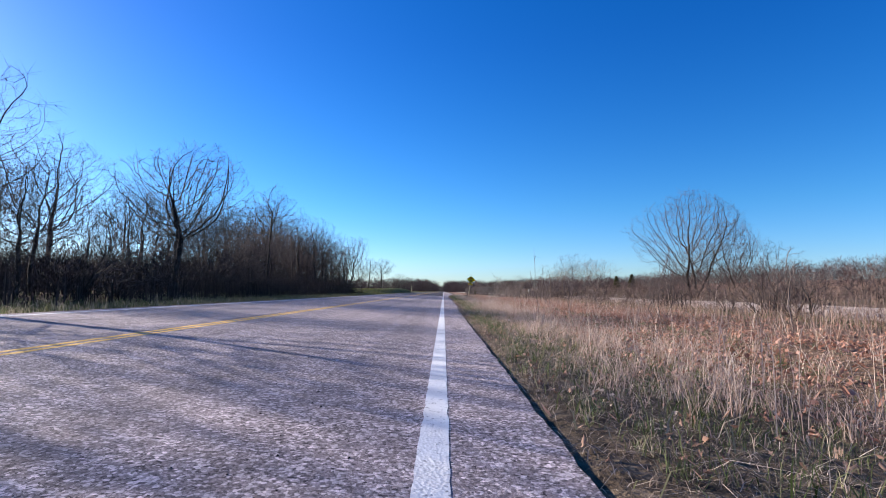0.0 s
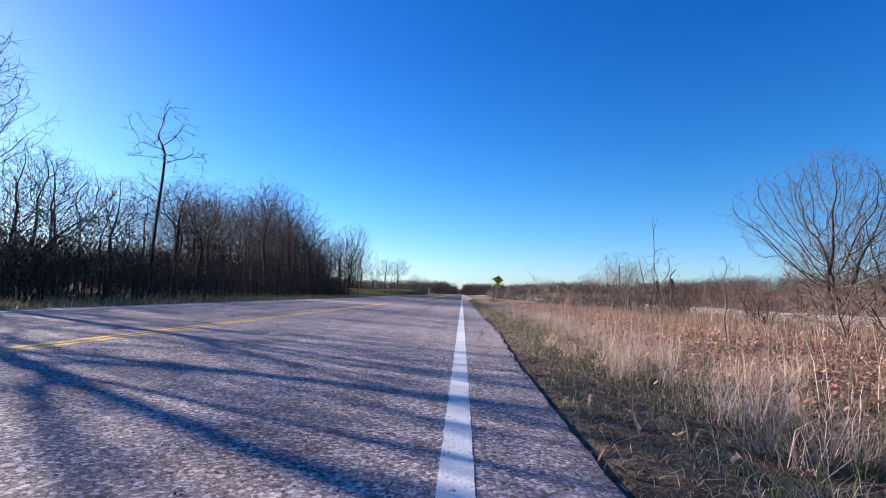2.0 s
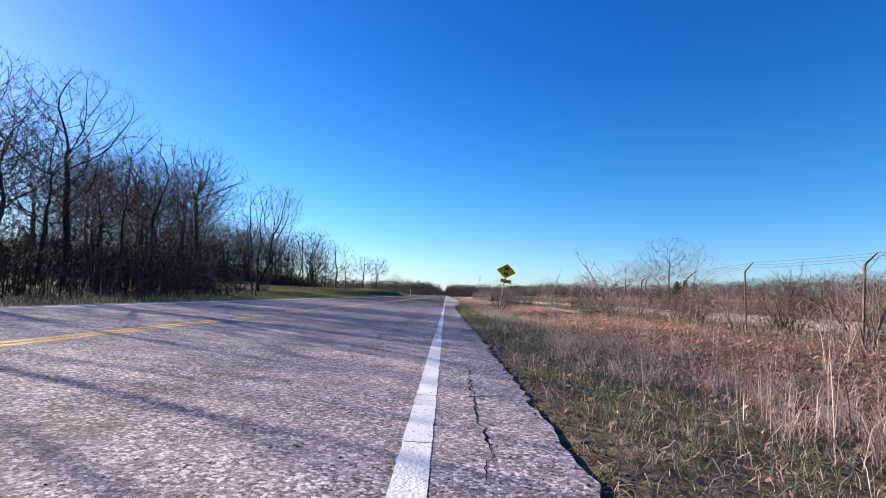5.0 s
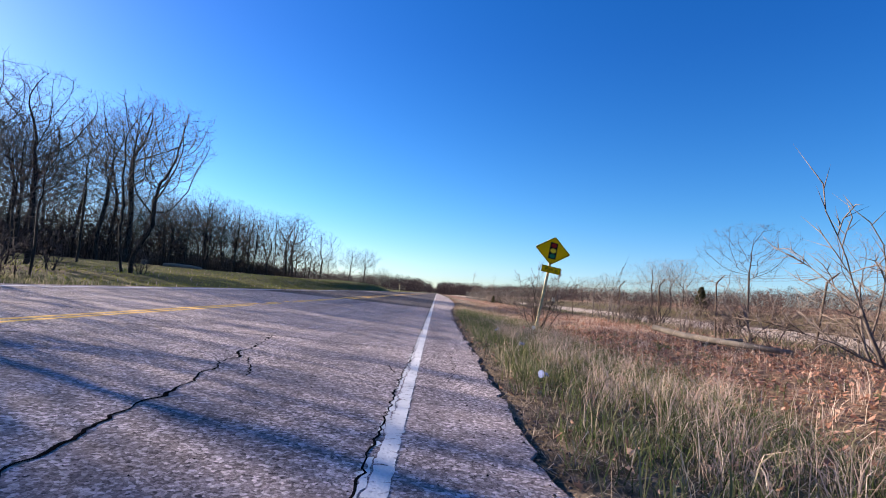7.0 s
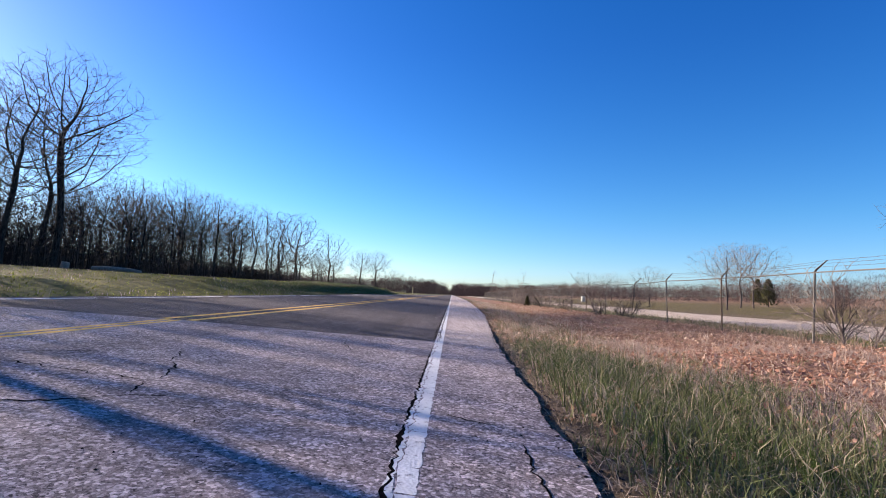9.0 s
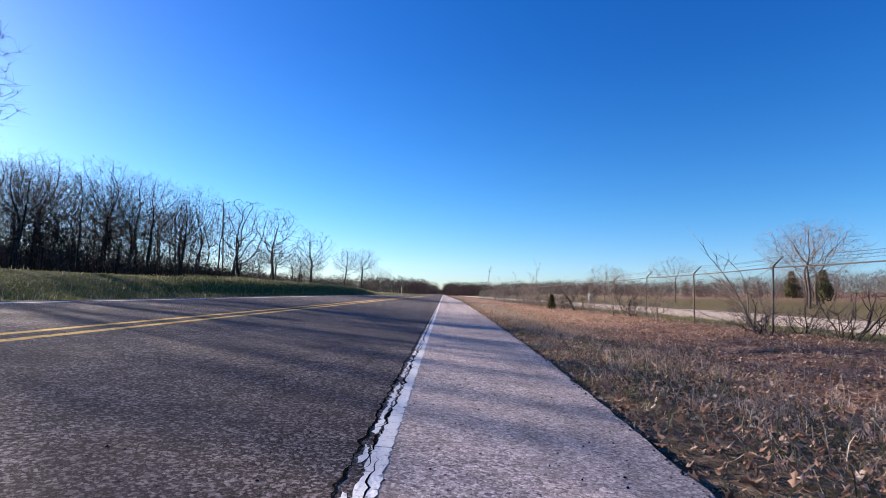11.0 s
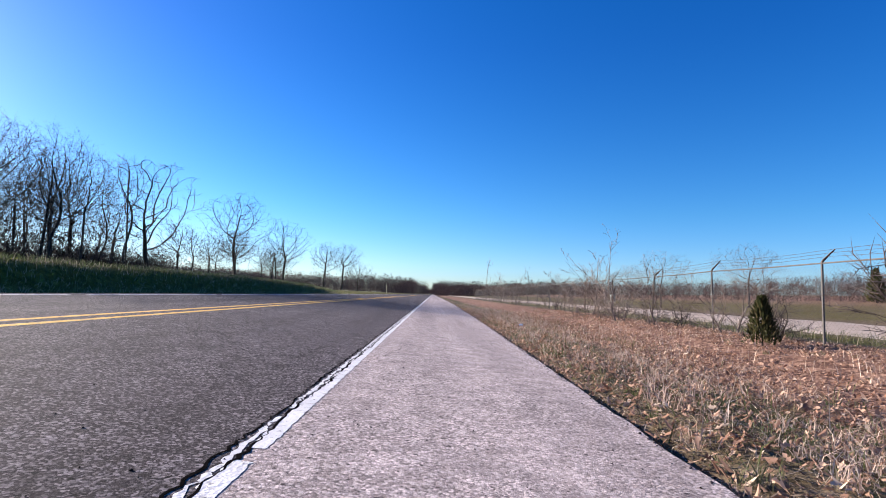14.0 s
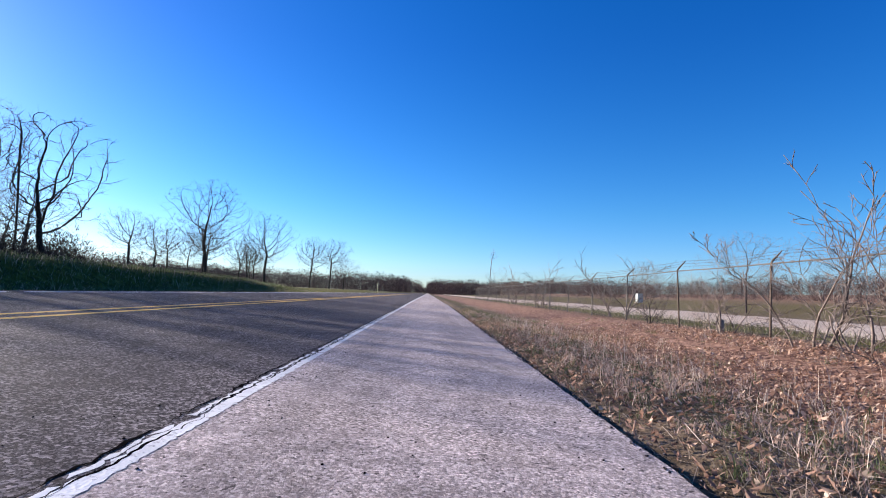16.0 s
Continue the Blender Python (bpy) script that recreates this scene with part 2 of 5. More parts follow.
def part(name, bm, material, parent, label=""):
    me = bpy.data.meshes.new(name)
    bm.to_mesh(me)
    bm.free()
    me.materials.append(material)
    ob = new(name, me)
    ob.parent = parent
    return tagged(ob, label)


def part_of(ob, parent, label=""):
    ob.parent = parent
    return tagged(ob, label)


def boxed(x0, x1, y0, y1, z0, z1, bevel=0.0):
    bm = bmesh.new()
    bmesh.ops.create_cube(bm, size=1)
    for v in bm.verts:
        v.co = Vector((x0 + (x1 - x0) * (v.co.x + .5), y0 + (y1 - y0) * (v.co.y + .5), z0 + (z1 - z0) * (v.co.z + .5)))
    if bevel:
        bmesh.ops.bevel(bm, geom=bm.edges[:], offset=bevel, segments=2, affect="EDGES")
    return bm


class Geo:
    """Collects tubes into one list of corners and faces."""

    def __init__(self):
        self.v, self.f = [], []

    def tube(self, pts, radii, sides):
        base = len(self.v)
        n = len(pts)
        for i in range(n):
            d = (pts[min(i + 1, n - 1)] - pts[max(i - 1, 0)])
            if d.length < 1e-6:
                d = Vector((0, 0, 1))
            d.normalize()
            a = d.orthogonal().normalized()
            b = d.cross(a)
            for s in range(sides):
                w = 2 * math.pi * s / sides
                self.v.append(pts[i] + (a * math.cos(w) + b * math.sin(w)) * radii[i])
        for i in range(n - 1):
            for s in range(sides):
                t = (s + 1) % sides
                self.f.append((base + i * sides + s, base + i * sides + t, base + (i + 1) * sides + t, base + (i + 1) * sides + s))
        self.f.append(tuple(base + (n - 1) * sides + s for s in range(sides)))


def spike(self, pts, r):
    """A twig: a three-sided taper through its points to a tip."""
    base = len(self.v)
    d = (pts[-1] - pts[0]).normalized()
    a = d.orthogonal().normalized()
    b = d.cross(a)
    for i, p in enumerate(pts[:-1]):
        w = r * (1 - i / (len(pts) - 1) * .6)
        for s in range(3):
            self.v.append(p + (a * math.cos(2.1 * s) + b * math.sin(2.1 * s)) * w)
    for i in range(len(pts) - 2):
        for s in range(3):
            t = (s + 1) % 3
            self.f.append((base + i * 3 + s, base + i * 3 + t, base + i * 3 + 3 + t, base + i * 3 + 3 + s))
    self.v.append(pts[-1])
    e = len(self.v) - 1
    o = base + (len(pts) - 2) * 3
    self.f += [(o, o + 1, e), (o + 1, o + 2, e), (o + 2, o, e)]


Geo.spike = spike


def sm(a, b, t):
    u = np.clip((t - a) / (b - a), 0, 1)
    return u * u * (3 - 2 * u)


# ---- lie of the land ----
def edge(y):
    """Where the pavement ends on the right."""
    return np.interp(y, [-60, 19, 23, 30, 43, 50, 62, 70, 82, 92, 113, 140], [.55, .57, .68, .64, .70, .65, .65, .82, 1.42, 1.68, 2.06, 2.3])


def crown(x, y):
    """Height of the pavement: it rises to the left."""
    kk = np.clip((y - 45) / 60, 0, 1)
    zy, zl = .10 + .06 * kk, .17 + .11 * kk
    left = np.where(x > -3.65, zy * (-x / 3.65), zy + (zl - zy) * (-x - 3.65) / 3.65)
    return np.where(x < 0, left, -.03 * x)


def bank(y):
    return np.interp(y, [-60, 55, 66, 80, 92, 110, 128, 142, 158, 400], [.30, .30, .25, .35, .75, .85, .9, .75, .1, .05])


def ground_z(x, y):
    e = edge(y)
    u = x - e
    late = sm(60, 76, y)
    close = crown(e, y) - np.interp(u, [0, .03, .06, .11], [.012, .022, .017, .015]) * (1 + 1.3 * late)
    rz = np.interp(u, [.11, .5, 1.4, 2.6, 4.2], [-.03, -.06, -.16, -.26, -.17])
    rz = close + (rz - close) * sm(.11, .5, u)
    rz = np.where(x > e + 4.2, np.interp(x, [6, 7.9, 12, 18, 58, 76, 110, 500], [-.10, .0, -.05, .14, 1.4, 3.2, 5.2, 6.0]), rz)
    w = -7.75 - x
    zl = crown(-7.75, y)
    b = bank(y)
    wide = sm(92, 100, y)
    up = sm(1.0, 5.5, w) * (1 - wide) + sm(0.9, 2.9, w) * wide
    lz = zl - .05 + b * up + .35 * sm(5, 40, w)
    z = np.where(x > -3, rz, lz)
    bumps = .025 * np.sin(x * 2.1 + 1.7 * np.sin(y * .9)) * np.sin(y * 1.7 + x)
    return z + bumps * np.where(x > -3, sm(.3, 1.5, u), sm(.3, 1.5, w))


def gz(x, y):
    return float(ground_z(np.float64(x), np.float64(y)))


YS = np.concatenate((np.arange(-60, -8, 4.0), np.arange(-8, 150, 0.5), np.arange(150, 300, 5.0), np.geomspace(300, 3500, 24)))
LX = [-2500, -1200, -600, -300, -180, -120, -85, -62, -48, -38, -30, -24, -20, -17, -15, -13.5, -12.5, -11.7, -11, -10.4, -9.9, -9.4, -9, -8.6, -8.2, -7.95, -7.7]
RU = [0, .03, .06, .11, .22, .4, .6, .85, 1.15, 1.5, 2, 2.6, 3.2, 3.8, 4.4, 5, 5.8, 6.8, 8, 9.5, 11, 12.5, 14, 16, 18, 21, 25, 32, 45, 65, 95, 140, 240, 500, 1200, 2500]
rows = []
for y in YS:
    e = float(edge(y))
    xs = np.array(LX + [-7.3, -0.4] + [e - .24, e - .16] + [e + u for u in RU])
    zs = ground_z(xs, np.full(len(xs), y))
    zs[len(LX):len(LX) + 3] = -.4
    zs[len(LX) + 3] = -.10
    rows.append(np.stack((xs, np.full(len(xs), y), zs), 1))
V = np.concatenate(rows)
nc = len(rows[0])
F = [(i * nc + j, i * nc + j + 1, (i + 1) * nc + j + 1, (i + 1) * nc + j) for i in range(len(YS) - 1) for j in range(nc - 1)]
ground = mesh_object("ground", V.tolist(), F, M_GROUND, True)
X, Y = V[:, 0], V[:, 1]
wob = np.sin(X * .8 + Y * .37) * np.sin(Y * .21 - X * .5)
lush = np.where(X < -3, sm(-7.9, -8.3, X) * (sm(58, 66, Y) * .95 + .55 * sm(-10.5, -9, X)) , 0)
lush = np.where(X > 0, (.12 + .3 * sm(42, 46, Y)) * sm(.3, 1.0, X - edge(Y)) * (1 - sm(2.2, 3.5, X - edge(Y))) + .75 * sm(8.5, 10, X) * (1 - sm(11, 12, X)) + .45 * sm(18, 22, X) * sm(66, 84, Y) * (1 - sm(54, 60, X)), lush)
lush = np.clip(lush + .2 * wob, 0, 1)
leaf = np.where(X > 0, sm(1.3, 2.6, X - edge(Y)) * (1 - sm(7.6, 8.6, X)) * (.35 + .65 * sm(48, 74, Y)) + .85 * sm(57, 62, X), .8 * sm(-10.5, -13, X) * (1 - sm(62, 72, Y)))
for nm, arr in (("lush", lush), ("leaf", np.clip(leaf, 0, 1))):
    at = ground.data.attributes.new(nm, "FLOAT", "POINT")
    at.data.foreach_set("value", arr.astype(np.float32))
tagged(ground, "rough roadside ground with dead grass, leaf litter and green lawn", "ground", kind="structure")

# gravel track beyond the fence
rows = []
for y in np.concatenate((np.arange(-60, 260, 2.0), np.geomspace(260, 900, 12))):
    a, b = 12.2 + .25 * math.sin(y * .31), 17.6 + .3 * math.sin(y * .23 + 1)
    xs = np.array([a - .3, a, a + 1, (a + b) / 2, b - 1, b, b + .3])
    zs = ground_z(xs, np.full(7, y)) + np.array([-.03, .04, .06, .07, .06, .04, -.03])
    rows.append(np.stack((xs, np.full(7, y), zs), 1))
V = np.concatenate(rows)
F = [(i * 7 + j, i * 7 + j + 1, (i + 1) * 7 + j + 1, (i + 1) * 7 + j) for i in range(len(rows) - 1) for j in range(6)]
tagged(mesh_object("gravel_track", V.tolist(), F, M_GRAVEL, True), "pale gravel track running behind the fence", "track", kind="structure")


# ---- pavement ----
def strip(name, y0, y1, step, left, right, inner, material, label, far=None):
    """A length of pavement between two edge lines, with a broken edge face down each side."""
    ys = list(np.arange(y0, y1, step)) + (far or [y1])
    V, F = [], []
    for y in ys:
        xl, xr = left(y), right(y)
        xs = [xl - .02, xl] + [q for q in inner if xl + .1 < q < xr - .1] + [xr, xr + .02]
        if V and len(xs) != n:
            xs = xs[:1] + list(np.linspace(xs[1], xs[-2], n - 2)) + xs[-1:]
        n = len(xs)
        for i, x in enumerate(xs):
            z = float(crown(np.float64(x), np.float64(y)))
            V.append((x, y, z - (.16 if i in (0, n - 1) else 0)))
    for i in range(len(ys) - 1):
        for j in range(n - 1):
            F.append((i * n + j, i * n + j + 1, (i + 1) * n + j + 1, (i + 1) * n + j))
    return tagged(mesh_object(name, V, F, material), label, "road", kind="structure")


def rag(y):
    a = .022 + .05 * float(sm(20, 24, y)) * (1 - float(sm(64, 70, y)))
    return float(edge(y)) + a * (noise.noise((y * 1.9, 3.1, 0)) + .7 * noise.noise((y * 5.3, 8.1, 0)) + .4 * noise.noise((y * 13, 1.1, 0)))


def left_edge(y):
    return -7.75 + .05 * noise.noise((y * 1.3, 5.5, 2))


SEAM = 69.5
INNER = [-7.3, -5.5, -3.65, -1.8, -.6, -.2, .25]
FARY = list(np.geomspace(150, 1600, 20))
strip("road", -40, SEAM, .12, left_edge, rag, INNER, M_ROAD, "weathered pale grey chip-sealed two-lane road")
strip("road_resurfaced", SEAM, 140, .25, left_edge, lambda y: .0, INNER[:-1], M_LANE, "dark resurfaced asphalt lanes of the road", FARY)
strip("road_shoulder", SEAM, 140, .12, lambda y: .0, rag, [.4, .8, 1.2], M_SHOULDER, "pale pinkish asphalt road shoulder", FARY)


def on_road(x, y, up=.0018):
    return (x, y, float(crown(np.float64(x), np.float64(y))) + up)


def stripe(name, xc, width, y0, y1, material, label, seed, chips=True, fray=.006):
    """Painted line laid as short worn chips with hairline breaks."""
    rnd = random.Random(seed)
    V, F = [], []
    y = y0
    wl = lambda q: xc - width / 2 + fray * noise.noise((q * 7, seed, 0)) * 2
    wr = lambda q: xc + width / 2 + fray * noise.noise((q * 7, seed + 9, 0)) * 2
    while y < y1:
        L = rnd.uniform(.25, .9) if y < 140 else y * .25
        b = min(y + L, y1)
        if not (chips and rnd.random() < .05 and y > 25):
            if y > 140:
                qs = [y, b]
            else:
                qs = list(np.linspace(y, b - rnd.choice((0, 0, 0, .006, .012)), 6))
            base = len(V)
            for q in qs:
                V.append(on_road(wl(q), q))
                V.append(on_road(wr(q), q))
            F += [(base + 2 * i, base + 2 * i + 1, base + 2 * i + 3, base + 2 * i + 2) for i in range(len(qs) - 1)]
        y = b
    return tagged(mesh_object(name, V, F, material), label, "road marking", kind="structure")


stripe("edge_line", 0, .13, -40, 42, M_WHITE, "white painted edge line, lightly worn", 1, False)


def broken_line(name, y0, y1, gap0, label, seed, lost):
    """Edge line split along by a wandering crack, its halves broken into ragged flakes."""
    rnd = random.Random(seed)
    V, F = [], []

    def mid(q):
        return -.026 + .022 * noise.noise((q * 2.3, seed, 0)) + .020 * noise.noise((q * 9, seed, 0)) + .018 * noise.noise((q * 31, seed, 0))

    for side in (0, 1):
        y = y0
        while y < y1:
            b = y + (rnd.uniform(.03, .20) if y < 130 else y * .25)
            if y < 130 and rnd.random() < (lost if side == 0 else lost * .12):
                y = b
                continue
            slit = rnd.uniform(.004, .012) if rnd.random() < (.06 if y0 < 60 else .14) else 0
            n = max(3, int((b - y) / .03)) if y < 130 else 3
            skew = rnd.uniform(-.01, .01) if y < 130 else 0
            base = len(V)
            for q in np.linspace(y, b - slit, n + 1):
                g = gap0 * (.3 + abs(noise.noise((q * 5, 2.2, seed))) * 2.4)
                if side == 0:
                    a, c = -.057 - .026 * noise.noise((q * 12, seed, 4)) - .022 * noise.noise((q * 37, seed, 4)), mid(q) - g / 2
                    a = min(a, c - .012)
                else:
                    a, c = mid(q) + g / 2, .055 + .008 * noise.noise((q * 10, seed, 7)) + (.006 if y0 < 60 else .014) * noise.noise((q * 33, seed, 7))
                ends = min(1, (q - y) * 30, (b - q) * 30)
                V.append(on_road(a + .004 * (1 - ends), q - skew * (1 - ends)))
                V.append(on_road(c - .004 * (1 - ends), q + skew * (1 - ends)))
            F += [(base + 2 * i, base + 2 * i + 1, base + 2 * i + 3, base + 2 * i + 2) for i in range(n)]
            y = b
    return tagged(mesh_object(name, V, F, M_WHITE), label, "road marking", kind="structure")


broken_line("edge_line_cracked", 42, SEAM, .007, "white edge line split by a crack", 5, .05)
broken_line("edge_line_flaked", SEAM, 1500, .014, "flaking white edge line, cracked along its length", 6, .12)
stripe("centre_line_old", -3.73, .09, -40, SEAM, M_YELLOW, "dirty worn yellow centre line on old asphalt", 8, True, .012)
stripe("centre_line_old_second", -3.58, .08, -40, SEAM, M_YELLOW, "dirty worn yellow centre line beside its twin", 9, True, .012)
stripe("centre_line", -3.83, .12, SEAM, 1500, M_YELLOW, "worn yellow centre line", 2, False, .010)
stripe("centre_line_second", -3.47, .12, SEAM, 1500, M_YELLOW, "worn yellow centre line beside its twin", 3, False, .010)
stripe("far_edge_line", -7.3, .13, -40, 1500, M_WHITE, "white painted edge line of the opposite lane", 4)


# cracks, as dark ribbons of uneven width
CV, CF = [], []


def crack(x0, y0, x1, y1, width, amp, seed):
    n = max(6, int(math.hypot(x1 - x0, y1 - y0) / .04))
    rj = random.Random(seed)
    d = Vector((x1 - x0, y1 - y0)).normalized()
    nx, ny = -d.y, d.x
    base = len(CV)
    for i in range(n + 1):
        s = i / n
        q = s * n * .04
        o = amp * (.8 * noise.noise((q * .8, seed, 1)) + .35 * noise.noise((q * 3.7, seed, 2)) + .22 * noise.noise((q * 11, seed, 3))) + rj.uniform(-.012, .012)
        w = 1.25 * width * max(.08, .55 + .9 * noise.noise((q * 4, seed, 5))) * min(1, 8 * s + .1, 8 * (1 - s) + .1)
        px, py = x0 + (x1 - x0) * s + nx * o, y0 + (y1 - y0) * s + ny * o
        for q in (-1, 1):
            CV.append(on_road(px + nx * w * q, py + ny * w * q, .0023))
    CF.extend((base + 2 * i, base + 2 * i + 1, base + 2 * i + 3, base + 2 * i + 2) for i in range(n))


rnd = random.Random(11)
for y in (20.6, 26.8, 28.9, 31.7, 36.2, 41.0, 44.6, 47.7, 50.2, 51.6, 54.9, 56.3, 58.4, 61.2, 64.0, 66.3):
    a = rnd.uniform(-7.2, -2.6)
    crack(a, y + rnd.uniform(-.5, .5), a + rnd.uniform(2.0, 3.6), y + rnd.uniform(-1.2, 1.2), rnd.uniform(.006, .013), .28, y)
crack(-1.62, 54.6, -1.05, 49.9, .010, .16, 3.3)
crack(-1.05, 49.9, -2.6, 48.2, .009, .2, 3.6)
crack(-3.4, 53.9, -.1, 54.3, .011, .22, 3.7)
crack(-4.8, 26.6, -.9, 28.6, .009, .22, 3.8)
crack(-2.6, 26.9, -.08, 28.4, .008, .2, 3.9)
crack(-1.4, 25.9, -2.4, 28.0, .007, .14, 4.0)
crack(-2.6, 64.6, -1.2, 65.3, .012, .16, 4.1)
crack(-1.55, 65.2, -2.1, 67.0, .009, .16, 4.2)
crack(-3.4, 65.9, -2.1, 66.9, .008, .16, 4.25)
for q in range(46):
    y = rnd.uniform(25, 69)
    a = rnd.uniform(-3.4, -.2)
    w = rnd.uniform(0, 6.28)
    r = rnd.uniform(.25, .9)
    crack(a, y, min(-.1, a + r * math.cos(w)), y + r * math.sin(w), rnd.uniform(.004, .008), .1, q + 200.5)
crack(-3.5, 55.2, -.08, 56.4, .008, .18, 4.3)
for i in range(9):
    y = 21 + i * 5.2
    crack(rnd.uniform(.25, .45), y, rnd.uniform(.3, .55), y + rnd.uniform(2, 4.5), rnd.uniform(.003, .007), .12, i + 20)
for i in range(12):
    y = 22.5 + i * 3.9
    crack(rnd.uniform(.12, .3), y, rnd.uniform(.5, .62), y + rnd.uniform(-.6, .6), .006, .1, i + 40)
for i in range(16):
    y = SEAM + i * 4.4
    crack(-.085, y, -.08, y + 4.6, .010, .03, i + 60)
    crack(-.015, y, -.012, y + 4.6, .009, .05, i + 160)
crack(-.06, 43, -.05, 56, .008, .03, 90)
crack(-.05, 56, -.06, 69, .012, .03, 91)
for y, a, b in ((92.0, -6.5, -1.5), (94.6, -4.2, -.2), (98.2, -2.9, -.3), (101.0, -5, -2.2), (103.6, -3.2, -.1), (106.0, -4.4, -1.8), (110.5, -3, -.4), (113.8, -5, -1.0), (118, -4, -.3), (122, -6, -1)):
    crack(a, y, b, y + rnd.uniform(-.8, .8), .006, .2, y + .5)
crack(-2.7, 93.7, -.1, 92.1, .011, .14, 70.5)
crack(.05, 92.4, .75, 92.9, .004, .08, 71)
crack(.06, 101.6, .40, 103.6, .004, .12, 72)
crack(.05, 116, .5, 117.5, .005, .1, 74)
tagged(mesh_object("road_cracks", CV, CF, M_CRACK), "dark ragged cracks across the old asphalt", "crack", kind="stuff")


# ---- bare trees ----
def rotated(d, angle, roll):
    a = d.orthogonal().normalized()
    a = Matrix.Rotation(roll, 3, d) @ a
    return (Matrix.Rotation(angle, 3, a) @ d).normalized()


def grow(geos, rnd, p, d, length, r, lvl, spec):
    """One branch with its children. spec holds a tuple for each level."""
    nseg, sides = spec["seg"][lvl], spec["sides"][lvl]
    pts, radii, dirs = [p.copy()], [r], [d.copy()]
    for i in range(nseg):
        w = spec["wander"][lvl]
        d = (d + Vector((rnd.gauss(0, w), rnd.gauss(0, w), rnd.gauss(0, w))) + Vector((0, 0, spec["rise"][lvl]))).normalized()
        p = p + d * (length / nseg)
        pts.append(p.copy())
        dirs.append(d.copy())
        radii.append(max(r * (1 - (i + 1) / nseg * spec["taper"][lvl]), spec["thin"]))
    last = lvl + 1 >= spec["levels"]
    if last:
        geos[-1].spike(pts, r)
        return
    geos[min(lvl, len(geos) - 1)].tube(pts, radii, sides)
    n = spec["kids"][lvl]
    n = max(1, int(n * rnd.uniform(.8, 1.2) + .5))
    roll = rnd.uniform(0, 6.28)
    for c in range(n):
        s = spec["first"][lvl] + (1 - spec["first"][lvl]) * (c + rnd.random()) / n
        k = min(int(s * nseg), nseg - 1)
        q = pts[k].lerp(pts[k + 1], s * nseg - k)
        roll += 2.4 + rnd.uniform(-.5, .5)
        dd = rotated(dirs[k + 1], radians(rnd.uniform(*spec["angle"][lvl])), roll)
        ll = length * spec["ratio"][lvl] * rnd.uniform(.65, 1.15) * (1.15 - .55 * (s - spec["first"][lvl]) / max(1e-3, 1 - spec["first"][lvl]))
        rr = max(radii[k + 1] * spec["slim"][lvl] * rnd.uniform(.8, 1.1), spec["thin"])
        grow(geos, rnd, q, dd, ll, rr, lvl + 1, spec)


def limb(wood, fine, rnd, p, d, length, r, lvl, S):
    """A bough that bends as it goes, with side branches along it and a fork at its tip; the last level is twigs."""
    n = S["seg"][lvl]
    w, rise = S["wander"][lvl], S["rise"][lvl]
    bow = Vector((rnd.gauss(0, w), rnd.gauss(0, w), rnd.gauss(0, w))) * .6
    end = max(r * S["taper"][lvl], S["thin"])
    pts, radii, dirs = [p.copy()], [r], [d.copy()]
    for i in range(n):
        d = (d + bow + Vector((rnd.gauss(0, w), rnd.gauss(0, w), rnd.gauss(0, w) + rise))).normalized()
        p = p + d * (length / n)
        pts.append(p.copy())
        dirs.append(d.copy())
        radii.append(r + (end - r) * (i + 1) / n)
    if lvl >= S["levels"]:
        fine.spike(pts, S["thin"])
        return
    (wood if lvl < S["wood"] else fine).tube(pts, radii, S["sides"][lvl])
    roll = rnd.uniform(0, 6.28)
    side, tips, first = S["kids"][lvl], S["tips"][lvl], S["first"][lvl]
    if lvl:
        side = max(1, side + rnd.choice((-1, 0, 0, 1)))
    nxt = S["len"][lvl + 1] * S["tall"] * (1 if lvl == 0 else min(1.3, length / (S["len"][lvl] * S["tall"])))
    for c in range(side + tips):
        roll += 2.4 + rnd.uniform(-.5, .5)
        if c < side:
            q = first + (1 - first) * (c + rnd.random()) / side
            k = min(int(q * n), n - 1)
            at, dd, rr = pts[k].lerp(pts[k + 1], q * n - k), dirs[k + 1], radii[k + 1]
            ang, ll = rnd.uniform(*S["angle"][lvl]), nxt * (1.1 - .45 * (q - first) / (1 - first + .01))
        else:
            at, dd, rr = pts[-1], dirs[-1], end
            ang, ll = rnd.uniform(*S["fork"][lvl]), nxt * 1.08
        limb(wood, fine, rnd, at, rotated(dd, radians(ang), roll), ll * rnd.uniform(.72, 1.18), max(rr * S["slim"][lvl] * rnd.uniform(.8, 1.15), S["thin"]), lvl + 1, S)


OAK = dict(levels=4, wood=3, len=(.40, .43, .22, .11, .05), seg=(5, 6, 4, 2, 1), sides=(8, 6, 4, 3, 3), kids=(3, 7, 6, 5), tips=(3, 2, 2, 2), first=(.55, .25, .15, .1),
           angle=((30, 55), (28, 52), (28, 55), (25, 55)), fork=((12, 34), (10, 28), (12, 32), (12, 34)), wander=(.03, .055, .085, .11, .1), rise=(.02, .05, .04, .03, .02),
           taper=(.66, .34, .32, .4, .4), slim=(.70, .54, .46, .5), thin=.0052)
SHRUB = dict(OAK, levels=3, wood=2, len=(.50, .34, .2, .13), seg=(5, 3, 2, 1), sides=(5, 4, 3, 3), kids=(3, 3, 3), tips=(1, 2, 1), first=(.3, .2, .1), angle=((22, 55), (25, 60), (25, 60)), fork=((8, 26), (12, 32), (12, 34)),
             wander=(.10, .13, .15, .12), rise=(.05, .05, .03, .02), taper=(.5, .45, .5, .4), thin=.0034)
